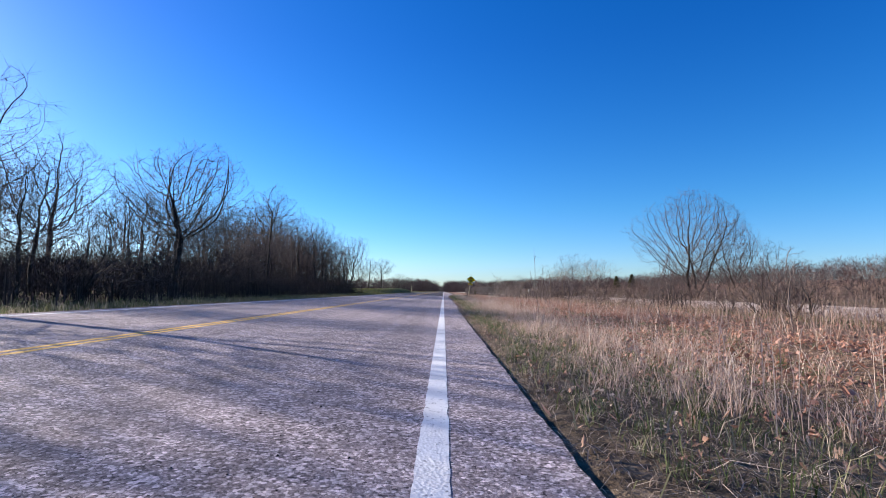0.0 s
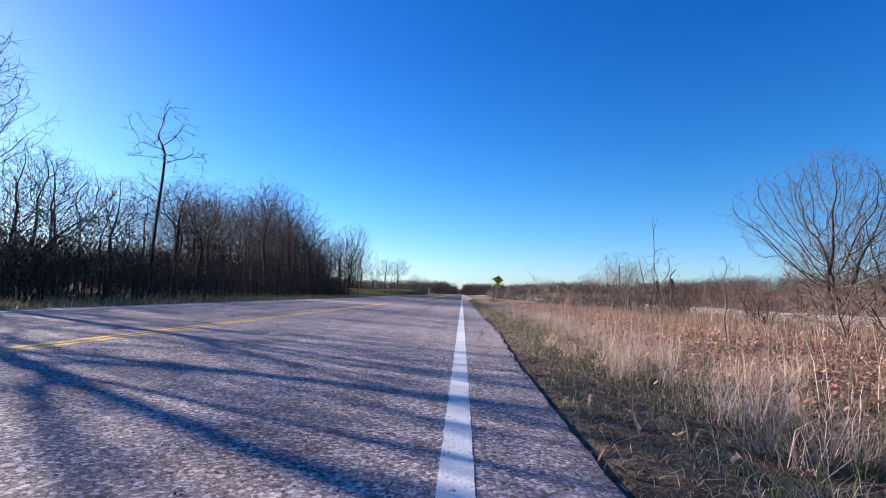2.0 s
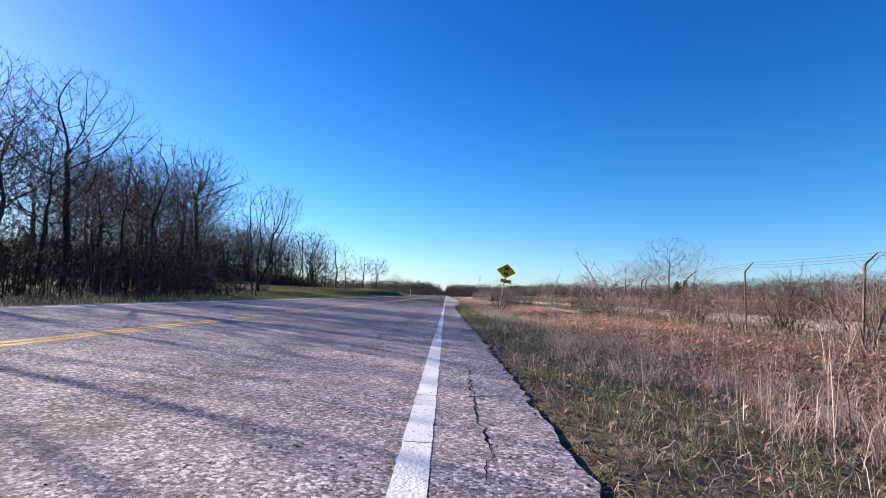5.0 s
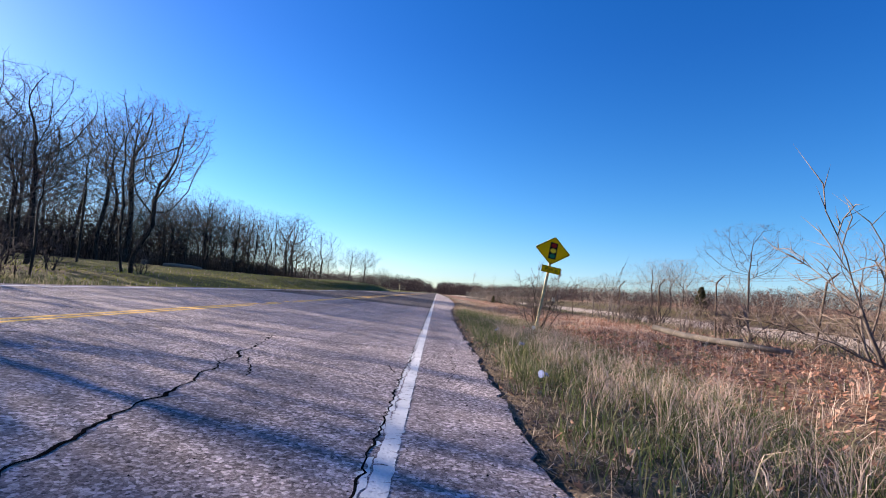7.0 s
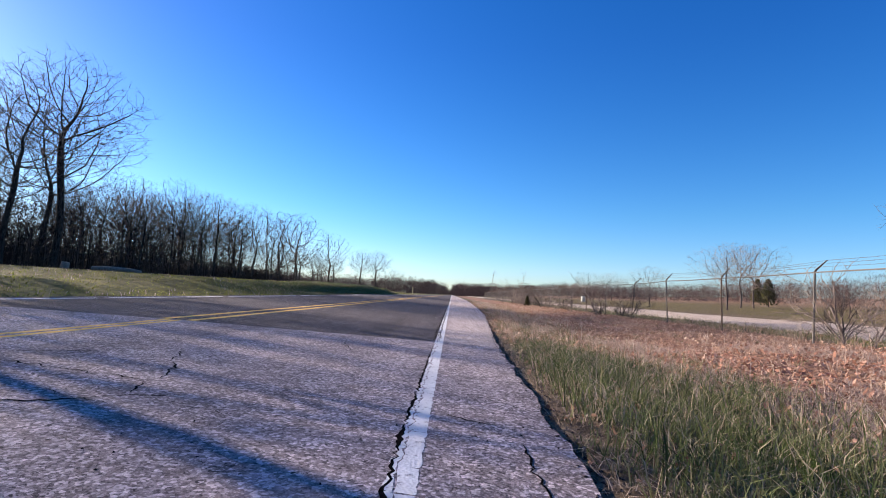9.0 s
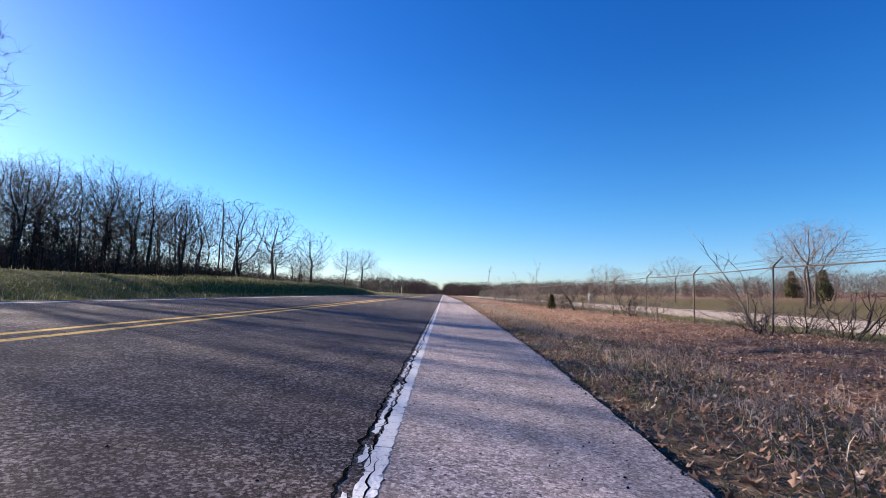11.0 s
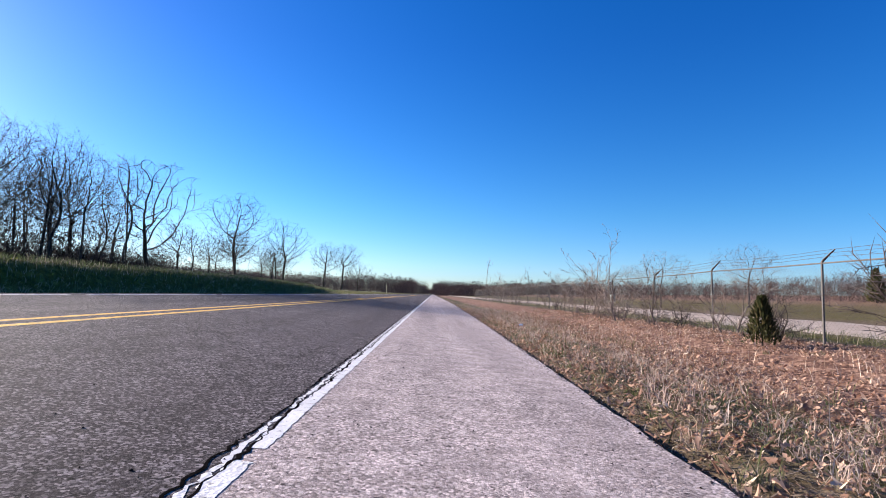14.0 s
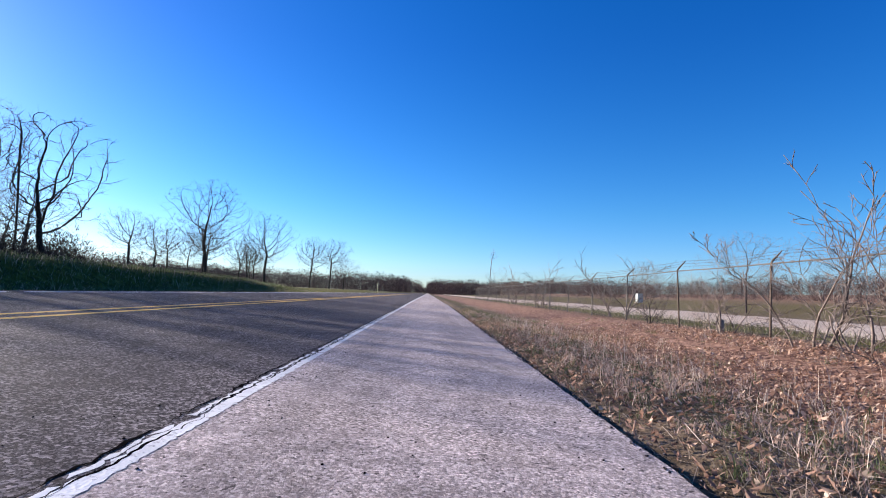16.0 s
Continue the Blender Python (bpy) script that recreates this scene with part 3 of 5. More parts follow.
BUSH = dict(levels=4, seg=(5, 4, 2, 1, 1), sides=(4, 3, 3, 3, 3), wander=(.13, .18, .2, .22, .2), rise=(.05, .08, .06, .04, .02), kids=(6, 5, 4, 0),
            taper=(.8, .78, .75, .6, .6), first=(.2, .15, .1, .1), angle=((20, 55), (25, 60), (25, 65), (25, 60)), ratio=(.55, .55, .55, .5), slim=(.6, .6, .6, .6), thin=.0035)


def tree(name, seed, height, radius, spec, lean=(0, 0), mats=(M_BARK, M_TWIG), label="", category="tree", group="", stems=1, spread=0.0, split=False):
    """A bare tree or shrub with its foot at the origin: trunk and crown under an empty."""
    rnd = random.Random(seed)
    wood, fine = Geo(), Geo()
    woods = [wood]
    for i in range(stems):
        if split and i:
            wood = Geo()
            woods.append(wood)
        a = rnd.uniform(0, 6.28)
        out = spread * rnd.uniform(.3, 1)
        d = Vector((lean[0] + math.cos(a) * out, lean[1] + math.sin(a) * out, 1)).normalized()
        foot = Vector((math.cos(a), math.sin(a), 0)) * (.0 if stems == 1 else height * .05 * rnd.random())
        foot.z = -.25
        hh = height * (1 if i == 0 else rnd.uniform(.55, 1)) * .78
        if "fork" in spec:
            S = dict(spec, tall=hh, thin=spec["thin"] * (height / 10 if height > 10 else 1))
            limb(wood, fine, rnd, foot, d, hh * spec["len"][0] * rnd.uniform(.85, 1.15), radius * (1 if i == 0 else rnd.uniform(.6, .9)), 0, S)
            continue
        grow([wood, fine if split else wood, fine], rnd, foot, d, hh, 1.3 * radius * (1 if i == 0 else rnd.uniform(.5, .9)), 0, spec)
    zs = sorted(v.z for v in fine.v)
    top = zs[int(len(zs) * .985)]
    for g in woods + [fine]:
        for v in g.v:
            v *= height / top
    root = new(name)
    for g in woods:
        part_of(mesh_object("stem" if split else "trunk", g.v, g.f, mats[0], True), root)
    b = part_of(mesh_object("crown", fine.v, fine.f, mats[1], True), root)
    return tagged(root, label, category, group)


def crowned(name, seed, height, clear, wide, n, shape=.5, lean=(0, 0), stems=1, tip=.0068, twigs=.9, twig=.052, mats=(M_BARK, M_TWIG), label="", category="tree", group="", power=2.2, stiff=.62, leader=.22):
    """A bare tree whose boughs grow out to fill its crown. clear: height of the first boughs, wide: half the crown's width, both as shares of the
    height; shape: where the crown is widest, 0 at its foot, 1 at its top; n: how finely it branches;
    leader: how far the stem runs on up through the crown."""
    g = np.random.default_rng(seed)
    H, step = 10.0, .23
    off = np.array([lean[0], lean[1], 0]) * H
    z = g.random(n * 4)
    prof = np.where(z < shape, np.sin(np.clip(z / shape, 0, 1) * np.pi / 2) ** .7 * .9 + .1, np.sqrt(np.clip(1 - ((z - shape) / (1.001 - shape)) ** 2, 0, 1)))
    a = g.uniform(0, 2 * np.pi, n * 4)
    lobes = 1 + .22 * np.sin(3 * a + 5 * z + seed) + .14 * np.sin(5 * a - 7 * z + 2 * seed)
    rad = np.sqrt(g.random(n * 4))
    k = (g.random(n * 4) < prof ** 2) & (rad > .12)
    z, a, rad, prof, lobes = (q[k][:n] for q in (z, a, rad, prof, lobes))
    P = np.stack((np.cos(a) * rad * prof * lobes * wide * H, np.sin(a) * rad * prof * lobes * wide * H, (clear + (1 - clear) * z) * H), 1)
    P += off * (P[:, 2:3] / H) ** 1.4
    pos, par = [], []
    for q in range(stems):
        w = g.uniform(0, 2 * np.pi)
        foot = np.array([np.cos(w), np.sin(w), 0]) * (.22 if stems > 1 else 0)
        top = (clear + (1 - clear) * leader) * H if stems == 1 else clear * H * (1.05 if q == 0 else g.uniform(.7, 1.0))
        m = int((top + .4) / step)
        last = -1
        bend = g.normal(0, .02, 2)
        for i in range(m + 1):
            h = -.4 + (top + .4) * i / m
            f = max(0, h / top)
            p = foot * (1 + 2.2 * f) + off * (max(h, 0) / H) ** 1.4 + np.array([bend[0] * np.sin(f * 5) * 4, bend[1] * np.sin(f * 4) * 4, h])
            pos.append(p)
            par.append(last)
            last = len(pos) - 1
    pos = np.array(pos)
    head = np.zeros_like(pos)
    head[:, 2] = 1
    near = np.full(len(P), -1)
    dist = np.full(len(P), 1e9)
    kids = np.where((pos[:, 2] > clear * H) & (g.random(len(pos)) < .5), 3, 0)
    kids[pos[:, 2] < clear * H * .7] = 3
    kids[-1] = 0
    fresh = np.arange(len(pos))
    alive = np.ones(len(P), bool)
    for _ in range(90):
        A = np.flatnonzero(alive)
        if not len(A) or not len(fresh):
            break
        d = np.linalg.norm(P[A][:, None] - pos[fresh][None], axis=2)
        j = d.argmin(1)
        dm = d[np.arange(len(A)), j]
        b = dm < dist[A]
        near[A[b]], dist[A[b]] = fresh[j[b]], dm[b]
        alive &= dist > .33
        A = np.flatnonzero(alive & (dist < 2.3))
        if not len(A):
            A = np.flatnonzero(alive)
            if not len(A):
                break
        v = P[A] - pos[near[A]]
        v /= np.linalg.norm(v, axis=1)[:, None]
        ahead = (v * head[near[A]]).sum(1) > -.45
        A, v = A[ahead], v[ahead]
        if not len(A):
            break
        pull = np.zeros_like(pos)
        np.add.at(pull, near[A], v)
        on = np.unique(near[A])
        on = on[kids[on] < 3]
        pull = pull[on] / np.maximum(1e-6, np.linalg.norm(pull[on], axis=1))[:, None] + head[on] * (stiff * np.where(kids[on] == 0, 1.7, .5))[:, None] + np.array([0, 0, .07]) + g.normal(0, .20, (len(on), 3))
        pull /= np.linalg.norm(pull, axis=1)[:, None]
        kids[on] += 1
        fresh = np.arange(len(pos), len(pos) + len(on))
        par += on.tolist()
        pos = np.concatenate((pos, pos[on] + pull * step))
        head = np.concatenate((head, pull))
        kids = np.concatenate((kids, np.zeros(len(on), int)))
    m = len(pos)
    acc = np.zeros(m)
    kid = [[] for _ in range(m)]
    for i in range(m - 1, -1, -1):
        acc[i] = max(acc[i], tip ** power)
        if par[i] >= 0:
            acc[par[i]] += acc[i]
            kid[par[i]].append(i)
    r = acc ** (1 / power)
    wood, fine = Geo(), Geo()
    V3 = [Vector(p) for p in pos]
    start = [(i, -1) for i in range(m) if par[i] < 0]
    while start:
        i, before = start.pop()
        chain = [before, i] if before >= 0 else [i]
        while kid[i]:
            ks = sorted(kid[i], key=lambda c: -acc[c])
            start += [(c, i) for c in ks[1:]]
            i = ks[0]
            chain.append(i)
        thick = r[chain[1 if before >= 0 and len(chain) > 1 else 0]]
        every = 1 if thick > .06 else 2
        pick = chain[:-1:every] + [chain[-1]]
        radii = [min(r[c], thick) for c in pick]
        radii[-1] = tip * .5
        if before < 0:
            radii[0] = r[pick[0]] * 1.25
        (wood if thick > .028 else fine).tube([V3[c] for c in pick], radii, 8 if thick > .08 else 5 if thick > .035 else 3)
    for i in np.flatnonzero((r < tip * 3.4) & (pos[:, 2] > clear * H * .9)):
        for q in range(4 if not kid[i] else 1):
            if g.random() < twigs or not kid[i]:
                d = head[i] * .8 + g.normal(0, .55, 3) + np.array([0, 0, .3])
                d /= np.linalg.norm(d)
                fine.spike([V3[i], V3[i] + Vector(d) * (twig * H * g.uniform(.5, 1.3))], max(tip * .62, .0048))
    top = np.sort(pos[:, 2])[int(m * .992)]
    for q in (wood, fine):
        for v in q.v:
            v *= height / top
    root = new(name)
    part_of(mesh_object("trunk", wood.v, wood.f, mats[0], True), root)
    part_of(mesh_object("crown", fine.v, fine.f, mats[1], True), root)
    return tagged(root, label, category, group)


def place(ob, x, y, s=1.0, turn=None, rnd=random, sink=0.0, tall=1.0):
    m = pose(x, y, gz(x, y) - sink, 0, 0, rnd.uniform(0, 360) if turn is None else turn) @ Matrix.Diagonal((s * 1.22, s * 1.22, s * tall, 1))
    return m


LBL = "bare dark-barked deciduous tree standing among dead undergrowth"
protos = {}
WOOD = "trees of the roadside wood"
protos["oak"] = [crowned("bare_tree", 100 + i, 10, (.27, .21, .32, .24)[i], (.28, .31, .27, .30)[i], 1900, (.5, .6, .45, .55)[i], (.03 * (i - 1.5), .03), tip=.0074, label=LBL, group=WOOD) for i in range(4)]
protos["slim"] = [crowned("bare_tree", 120 + i, 10, .28 + .05 * i, .20, 850, .6, (.05 * (i - 1), 0), label="slender bare deciduous tree at the edge of the wood", group=WOOD) for i in range(3)]
protos["back"] = [crowned("bare_tree", 140 + i, 10, .30 + .04 * i, .22, 720, .55, (.03 * (i - 1.5), 0), tip=.0078, label="bare tree deep in the dark leafless wood", group=WOOD) for i in range(4)]
protos["far"] = [crowned("bare_tree", 150 + i, 10, .24 + .04 * i, .30, 800, .5, (.03 * (i - 1), 0), tip=.0105, mats=(M_BARK, M_BARK), label="bare tree standing in the far meadow", group="trees standing apart") for i in range(4)]
protos["bush"] = [tree("bare_shrub", 160 + i, 2.0, .02, SHRUB, label="leafless tangled shrub growing in dead weeds", category="shrub", group="shrubs of the undergrowth", stems=5, spread=.55, mats=(M_BARK, M_TWIG)) for i in range(3)]
protos["pale"] = [tree("bare_shrub", 180 + i, 2.0, .018, SHRUB, label="leafless pale-stemmed shrub in the roadside weeds", category="shrub", group="pale shrubs by the fence", stems=4, spread=.5, mats=(M_PALE, M_PALE)) for i in range(3)]
used = {key: 0 for key in protos}


def put(key, x, y, height, rnd, turn=None, tall=1.0):
    """Sets one of the protos, or a copy once each stands, with its height in metres."""
    lst = protos[key]
    i = used[key] % len(lst)
    base = 2.0 if key in ("bush", "pale") else 10.0
    lands = y + .554 * x
    if base > 2 and x < 0 and (7 < lands < 16 or 18.5 < lands < 26):  # clearings that let the low sun through
        height = min(height, -.33 * x)
    m = place(lst[i], x, y, height / base, turn, rnd, .0, tall)
    if used[key] < len(lst):
        lst[i].matrix_basis = m
    else:
        o = copy_thing(lst[i], m)
        o.matrix_basis = m
    used[key] += 1


rnd = random.Random(77)
# the roadside wood: a front row, then deeper rows
for x, y, h, key in ((-10.9, 28.6, 5.0, "slim"), (-14.2, 49.4, 7.2, "oak"), (-9.9, 61.2, 3.7, "slim"),
                     (-20.8, 68.2, 7.7, "slim"), (-22.5, 28.6, 8.8, "oak"), (-16.5, 68.2, 5.6, "slim"), (-22.5, 66, 7.9, "oak"), (-24, 60.5, 10.2, "oak"), (-13.5, 57.8, 7.0, "oak"), (-18.0, 60.6, 7.2, "oak"), (-18.2, 71.3, 8.6, "oak"), (-23.0, 72.0, 9.6, "oak"), (-25.5, 84.6, 10.0, "slim"), (-12.4, 15.2, 5.5, "oak"), (-14.4, 10.6, 4.9, "slim"), (-11.5, 10.6, 5.6, "oak"), (-13.4, 52.4, 7.6, "oak"), (-13.6, 25.4, 6.6, "oak")):
    put(key, x, y, h, rnd)
for i in range(17):
    y = -9 + i * 4.3 + rnd.uniform(-1.4, 1.4)
    if abs(y - 23) < 3.0 or y > 60:
        continue
    x = -11.2 - rnd.random() ** 1.5 * 3.4
    put(rnd.choice(("slim", "oak", "oak")), x, y, min(rnd.uniform(4.6, 6.6), (-x + .5) / 2.33), rnd)
for i in range(42):
    y = -14 + 76 * rnd.random() ** 1.15
    x = -14.5 - 24 * rnd.random() ** 1.1
    put("back", x, y, min(rnd.uniform(6.2, 9.0), -.36 * x), rnd)
for i in range(26):
    y = rnd.uniform(-12, 59)
    put("bush", -10.6 - 10 * rnd.random() ** 1.4, y, rnd.uniform(1.5, 3.0), rnd)
for x, y, h in ((-12.6, 65.4, 1.5), (-13.9, 64.2, 1.8), (-15.5, 66, 2.0), (-12.9, 71, 1.3), (-18.5, 70, 1.8), (-21, 66, 2)):
    put("bush", x, y, h, rnd)
# the second wood, set back behind the lawn
for x, y, h, key in ((-40.4, 142.3, 13.5, "oak"), (-48.8, 137.3, 14.5, "oak"), (-28.1, 145.0, 11.0, "slim"), (-30.0, 138.4, 11.5, "slim"), (-27, 137.1, 9.5, "slim"), (-46, 119, 12, "slim"), (-42, 128, 14, "oak"), (-36, 138, 12.5, "oak")):
    put(key, x, y, h * (.8 if 114 < y < 137 else 1), rnd)
# the first tall oaks are added, mostly out of view, to shade the road
for x, y, h in ((-36, 102, 16.0), (-42, 113, 17.5), (-47.5, 114.5, 18.5), (-46, 105, 17.0), (-44, 93, 14), (-39, 90, 13), (-41, 84, 13), (-47, 101, 13.5), (-34, 84, 11.2), (-26, 79, 8.4), (-50, 112, 13), (-30, 84.5, 10), (-46, 120, 12.5), (-44, 133, 14.5), (-39, 134, 13.6), (-37, 147, 12.8), (-45.5, 126, 14.2), (-39, 122, 12.4), (-42, 139, 14.4), (-50, 129, 14.5)):
    put("oak", x, y, h * (.8 if 114 < y < 137 else 1), rnd)
for i in range(30):
    y = rnd.uniform(114, 155)
    x = -34 - 38 * rnd.random() ** 1.3
    put(rnd.choice(("back", "back", "slim")), x, y, min(rnd.uniform(8.5, 13.5), (-x - 7) / 2.33) * (.8 if y < 135 else 1), rnd)
for i in range(14):
    y = rnd.uniform(143, 172)
    put("far" if i % 3 else "slim", -35.5 - 28 * rnd.random() - max(0, (y - 155) * .5), y, rnd.uniform(9, 13.5), rnd)
for i in range(12):
    y = rnd.uniform(143, 170)
    put("bush", -35 - 20 * rnd.random() - max(0, (y - 155) * .5), y, rnd.uniform(2.0, 4.5), rnd)
for i in range(16):
    y = rnd.uniform(98, 152)
    x = -44 - 30 * rnd.random() ** 1.3 + max(0, (y - 115) * .18)
    put("back", x, y, rnd.uniform(8, 11.5), rnd)
for i in range(14):
    y = rnd.uniform(84, 150)
    x = -37 - 14 * rnd.random() + max(0, (y - 115) * .2)
    put("bush", x, y, rnd.uniform(2.0, 4.0), rnd)
# scattered trees farther on
for x, y, h, key in ((-55.1, 238.4, 25.0, "far"), (-58, 246, 16, "far"), (-50, 226, 13, "far"), (-54.3, 283.4, 24, "far"), (-58, 270, 14, "far"), (-47, 205, 10, "far"), (-51, 200, 12, "far"), (-60, 225, 14, "far"),
                     (-36, 215, 10, "far"), (-47, 318, 20, "far"), (-40, 322, 20, "far"), (-64, 300, 16, "far"), (-70, 262, 14, "far"), (-52, 262, 11, "far")):
    put(key, x, y, h, rnd)

t = crowned("bare_tree", 301, 6.35, .28, .33, 1700, .65, (.11, -.03), tip=.0092, leader=.15, label="wide-spreading bare tree at the front of the wood", group=WOOD)
t.matrix_basis = place(t, -11.9, 22.3, 1.0, 0)
t = crowned("bare_tree", 307, 6.9, .30, .15, 130, .7, (.02, 0), tip=.011, stiff=.6, leader=.6, label="gaunt half-dead tree at the front of the wood", group=WOOD)
t.matrix_basis = place(t, -10.8, 31.0, 1.0, 20)
t = crowned("bare_tree", 308, 5.0, .40, .36, 700, .55, (.0, 0), tip=.009, leader=.25, label="small dark bare tree before the thicket", group=WOOD)
t.matrix_basis = place(t, -12.6, 35.5, 1.0, 20)
t = crowned("bare_tree", 302, 7.6, .28, .25, 1400, .75, (.12, -.02), stems=3, tip=.0092, label="several-stemmed bare tree leaning out over the lawn towards the road", group=WOOD)
t.matrix_basis = place(t, -13.7, 71.3, 1.0, 0)
t = crowned("bare_tree", 303, 19.8, .40, .25, 4200, .45, (.0, 0), tip=.0080, twig=.040, leader=.35, label="tall bare tree standing alone on the lawn", group="trees standing apart")
t.matrix_basis = place(t, -37.4, 108.8, 1.0, 180)
t = crowned("bare_tree", 304, 13.4, .16, .25, 240, .6, (.08, 0), tip=.016, twigs=.9, power=2.15, stiff=.9, leader=.1, label="stag-headed bare tree with few heavy limbs", group="trees standing apart")
t.matrix_basis = place(t, -31.8, 154.4, 1.0, 0)
t = crowned("bare_tree", 305, 14.0, .72, .07, 40, .6, (-.03, 0), tip=.015, twigs=.9, stiff=1.0, label="half-dead bare stem beside a larger tree", group="trees standing apart")
t.matrix_basis = place(t, -34.4, 155.0, 1.0, 0)
t = crowned("bare_tree", 309, 10.4, .40, .20, 260, .6, (.02, 0), tip=.012, twigs=.9, stiff=.9, label="sparse bare tree at the end of the farther wood", group="trees standing apart")
t.matrix_basis = place(t, -34.2, 142.5, 1.0, 0)
t = crowned("bare_tree", 306, 8.6, .26, .42, 1100, .5, (0, 0), tip=.009, mats=(M_BARK, M_BARK), label="low round-crowned bare tree by the road", group="trees standing apart")
t.matrix_basis = place(t, -22.5, 252.5, 1.0, 0)
PALEW, BEYOND = (M_TWIG, M_PALE), "trees beyond the fence"
t = crowned("bare_tree", 311, 9.2, .13, .40, 3600, .5, (.0, 0), stems=4, tip=.0078, twig=.06, label="broad bare tree of several stems rising from brown brush", group=BEYOND)
t.matrix_basis = place(t, 22.5, 45.4, 1.0, 0)
t = crowned("bare_tree", 322, 7.4, .12, .36, 2000, .5, (.03, 0), stems=3, twig=.06, label="smaller bare tree crowding a larger one in the brush", group=BEYOND)
t.matrix_basis = place(t, 27.4, 48.6, 1.0, 90)
for sd, x, y, h in ((323, 20.6, 43.6, 4.2), (324, 24.6, 46.2, 4.8), (325, 29.5, 47.0, 5.2), (326, 26.4, 44.0, 3.6)):
    t = crowned("bare_shrub", sd, h, .06, .46, 900, .45, stems=5, tip=.009, mats=(M_TWIG, M_TWIG), label="tall brown leafless shrub at the foot of a bare tree", category="shrub")
    t.matrix_basis = place(t, x, y, 1.0, 70 * sd)
t = crowned("bare_tree", 312, 6.6, .34, .36, 480, .5, (0, 0), mats=(M_TWIG, M_TWIG), label="small pale bare tree in the brush", group=BEYOND)
t.matrix_basis = place(t, 21.0, 82.3, 1.0, 0)
t = crowned("bare_tree", 313, 4.2, .24, .36, 520, .5, (0, 0), mats=PALEW, label="small pale bare tree in the brush", group=BEYOND)
t.matrix_basis = place(t, 16.2, 67.6, 1.0, 0)
for x, y, h, sd in ((29.0, 116.2, 6.8, 314), (36.5, 127.0, 8.0, 315), (40.5, 131, 8.2, 316), (21.6, 143.3, 5.0, 317), (52, 228, 9, 318), (34, 150, 6.5, 319)):
    t = crowned("bare_tree", sd, h, .22, .42, 900, .55, (0, 0), tip=.0075, mats=PALEW, label="pale bare tree at the edge of the field", group=BEYOND)
    t.matrix_basis = place(t, x, y, 1.0, sd * 40)
t = crowned("dead_snag", 320, 6.6, .7, .07, 26, .6, (.08, 0), tip=.020, mats=(M_PALE, M_PALE), label="tall leaning dead snag beside the shoulder")
t.matrix_basis = place(t, 9.0, 178, 1.0, 0)
t = crowned("bare_tree", 321, 4.6, .25, .34, 160, .5, (.05, 0), mats=PALEW, label="small bare tree beside a dead snag", group=BEYOND)
t.matrix_basis = place(t, 10.8, 180, 1.0, 0)
# whippy saplings against the fence
WHIP = dict(BUSH, seg=(9, 5, 3, 2, 2), levels=4, wander=(.10, .13, .17, .2, .2), rise=(-.03, .05, .04, 0, 0), kids=(6, 4, 3, 0), first=(.3, .15, .1, .1), angle=((18, 42), (20, 45), (20, 50), (20, 50)), ratio=(.36, .45, .5, .5))
t = tree("bare_sapling", 330, 3.7, .013, dict(WHIP, kids=(5, 3, 2, 0)), (-.26, -.02), (M_PALE, M_PALE), "tall whippy bare saplings grown through the fence", "sapling", stems=3, spread=.22, split=True)
t.matrix_basis = place(t, 7.75, 117.5, 1.0, 0)
t = tree("bare_sapling", 331, 2.6, .013, WHIP, (.12, .05), (M_PALE, M_PALE), "whippy bare saplings beside the fence", "sapling", stems=5, spread=.5, split=True)
t.matrix_basis = place(t, 7.5, 119.6, 1.0, 0)
t = tree("bare_sapling", 332, 2.3, .018, BUSH, (0, 0), (M_BARK, M_TWIG), "bare dark bush growing against the sign post", "sapling", stems=8, spread=.5, split=True)
t.matrix_basis = place(t, 3.3, 64.1, .82, 0)
t = crowned("bare_sapling", 333, 2.7, .34, .13, 90, .6, stems=2, tip=.013, mats=(M_TWIG, M_TWIG), label="thin bare sapling standing in the tall weeds", category="sapling")
t.matrix_basis = place(t, 5.3, 27.5, 1.0, 0)
for q, (x, y, h) in enumerate(((4.4, 17.2, 1.7), (5.0, 23.7, 1.6), (5.9, 20.4, 1.5), (6.4, 33.5, 1.7), (5.6, 38.2, 1.3), (5.2, 12.4, 1.3), (5.9, 29.3, 2.3), (6.6, 9.5, 1.6), (6.3, 14.8, 1.9))):
    t = crowned("bare_sapling", 340 + q, h, .28, .16, 70, .6, stems=3, tip=.014, mats=(M_PALE, M_TWIG), label="thin pale sapling stems rising from dead grass", category="sapling")
    t.matrix_basis = place(t, x, y, 1.0, 60 * q)
for x, y, h in ((7.6, 24, 1.5), (7.1, 36.5, 1.7), (7.3, 43.5, 1.4), (7.6, 47.5, 1.3), (7.9, 50.4, 1.5), (7.2, 53.0, 1.4), (7.6, 56.5, 2.3), (8.3, 58.2, 1.6), (7.9, 60.6, 1.7), (8.0, 65.0, 1.5), (7.3, 69.5, 2.2), (8.4, 73.0, 1.6),
                (7.7, 88, 1.7), (7.5, 93.5, 1.5), (7.4, 97.2, 1.3), (7.5, 112.3, 1.5), (7.6, 101.0, 1.4), (7.9, 109.5, 1.3), (7.3, 114.5, 1.8), (7.6, 118.6, 1.7), (7.9, 116.8, 1.5), (7.2, 117.4, 1.2), (7.6, 122.5, 1.5), (8.6, 131, 2.2), (8.2, 142, 2.4), (8.8, 155, 2.8)):
    put("pale", x, y, h, rnd)
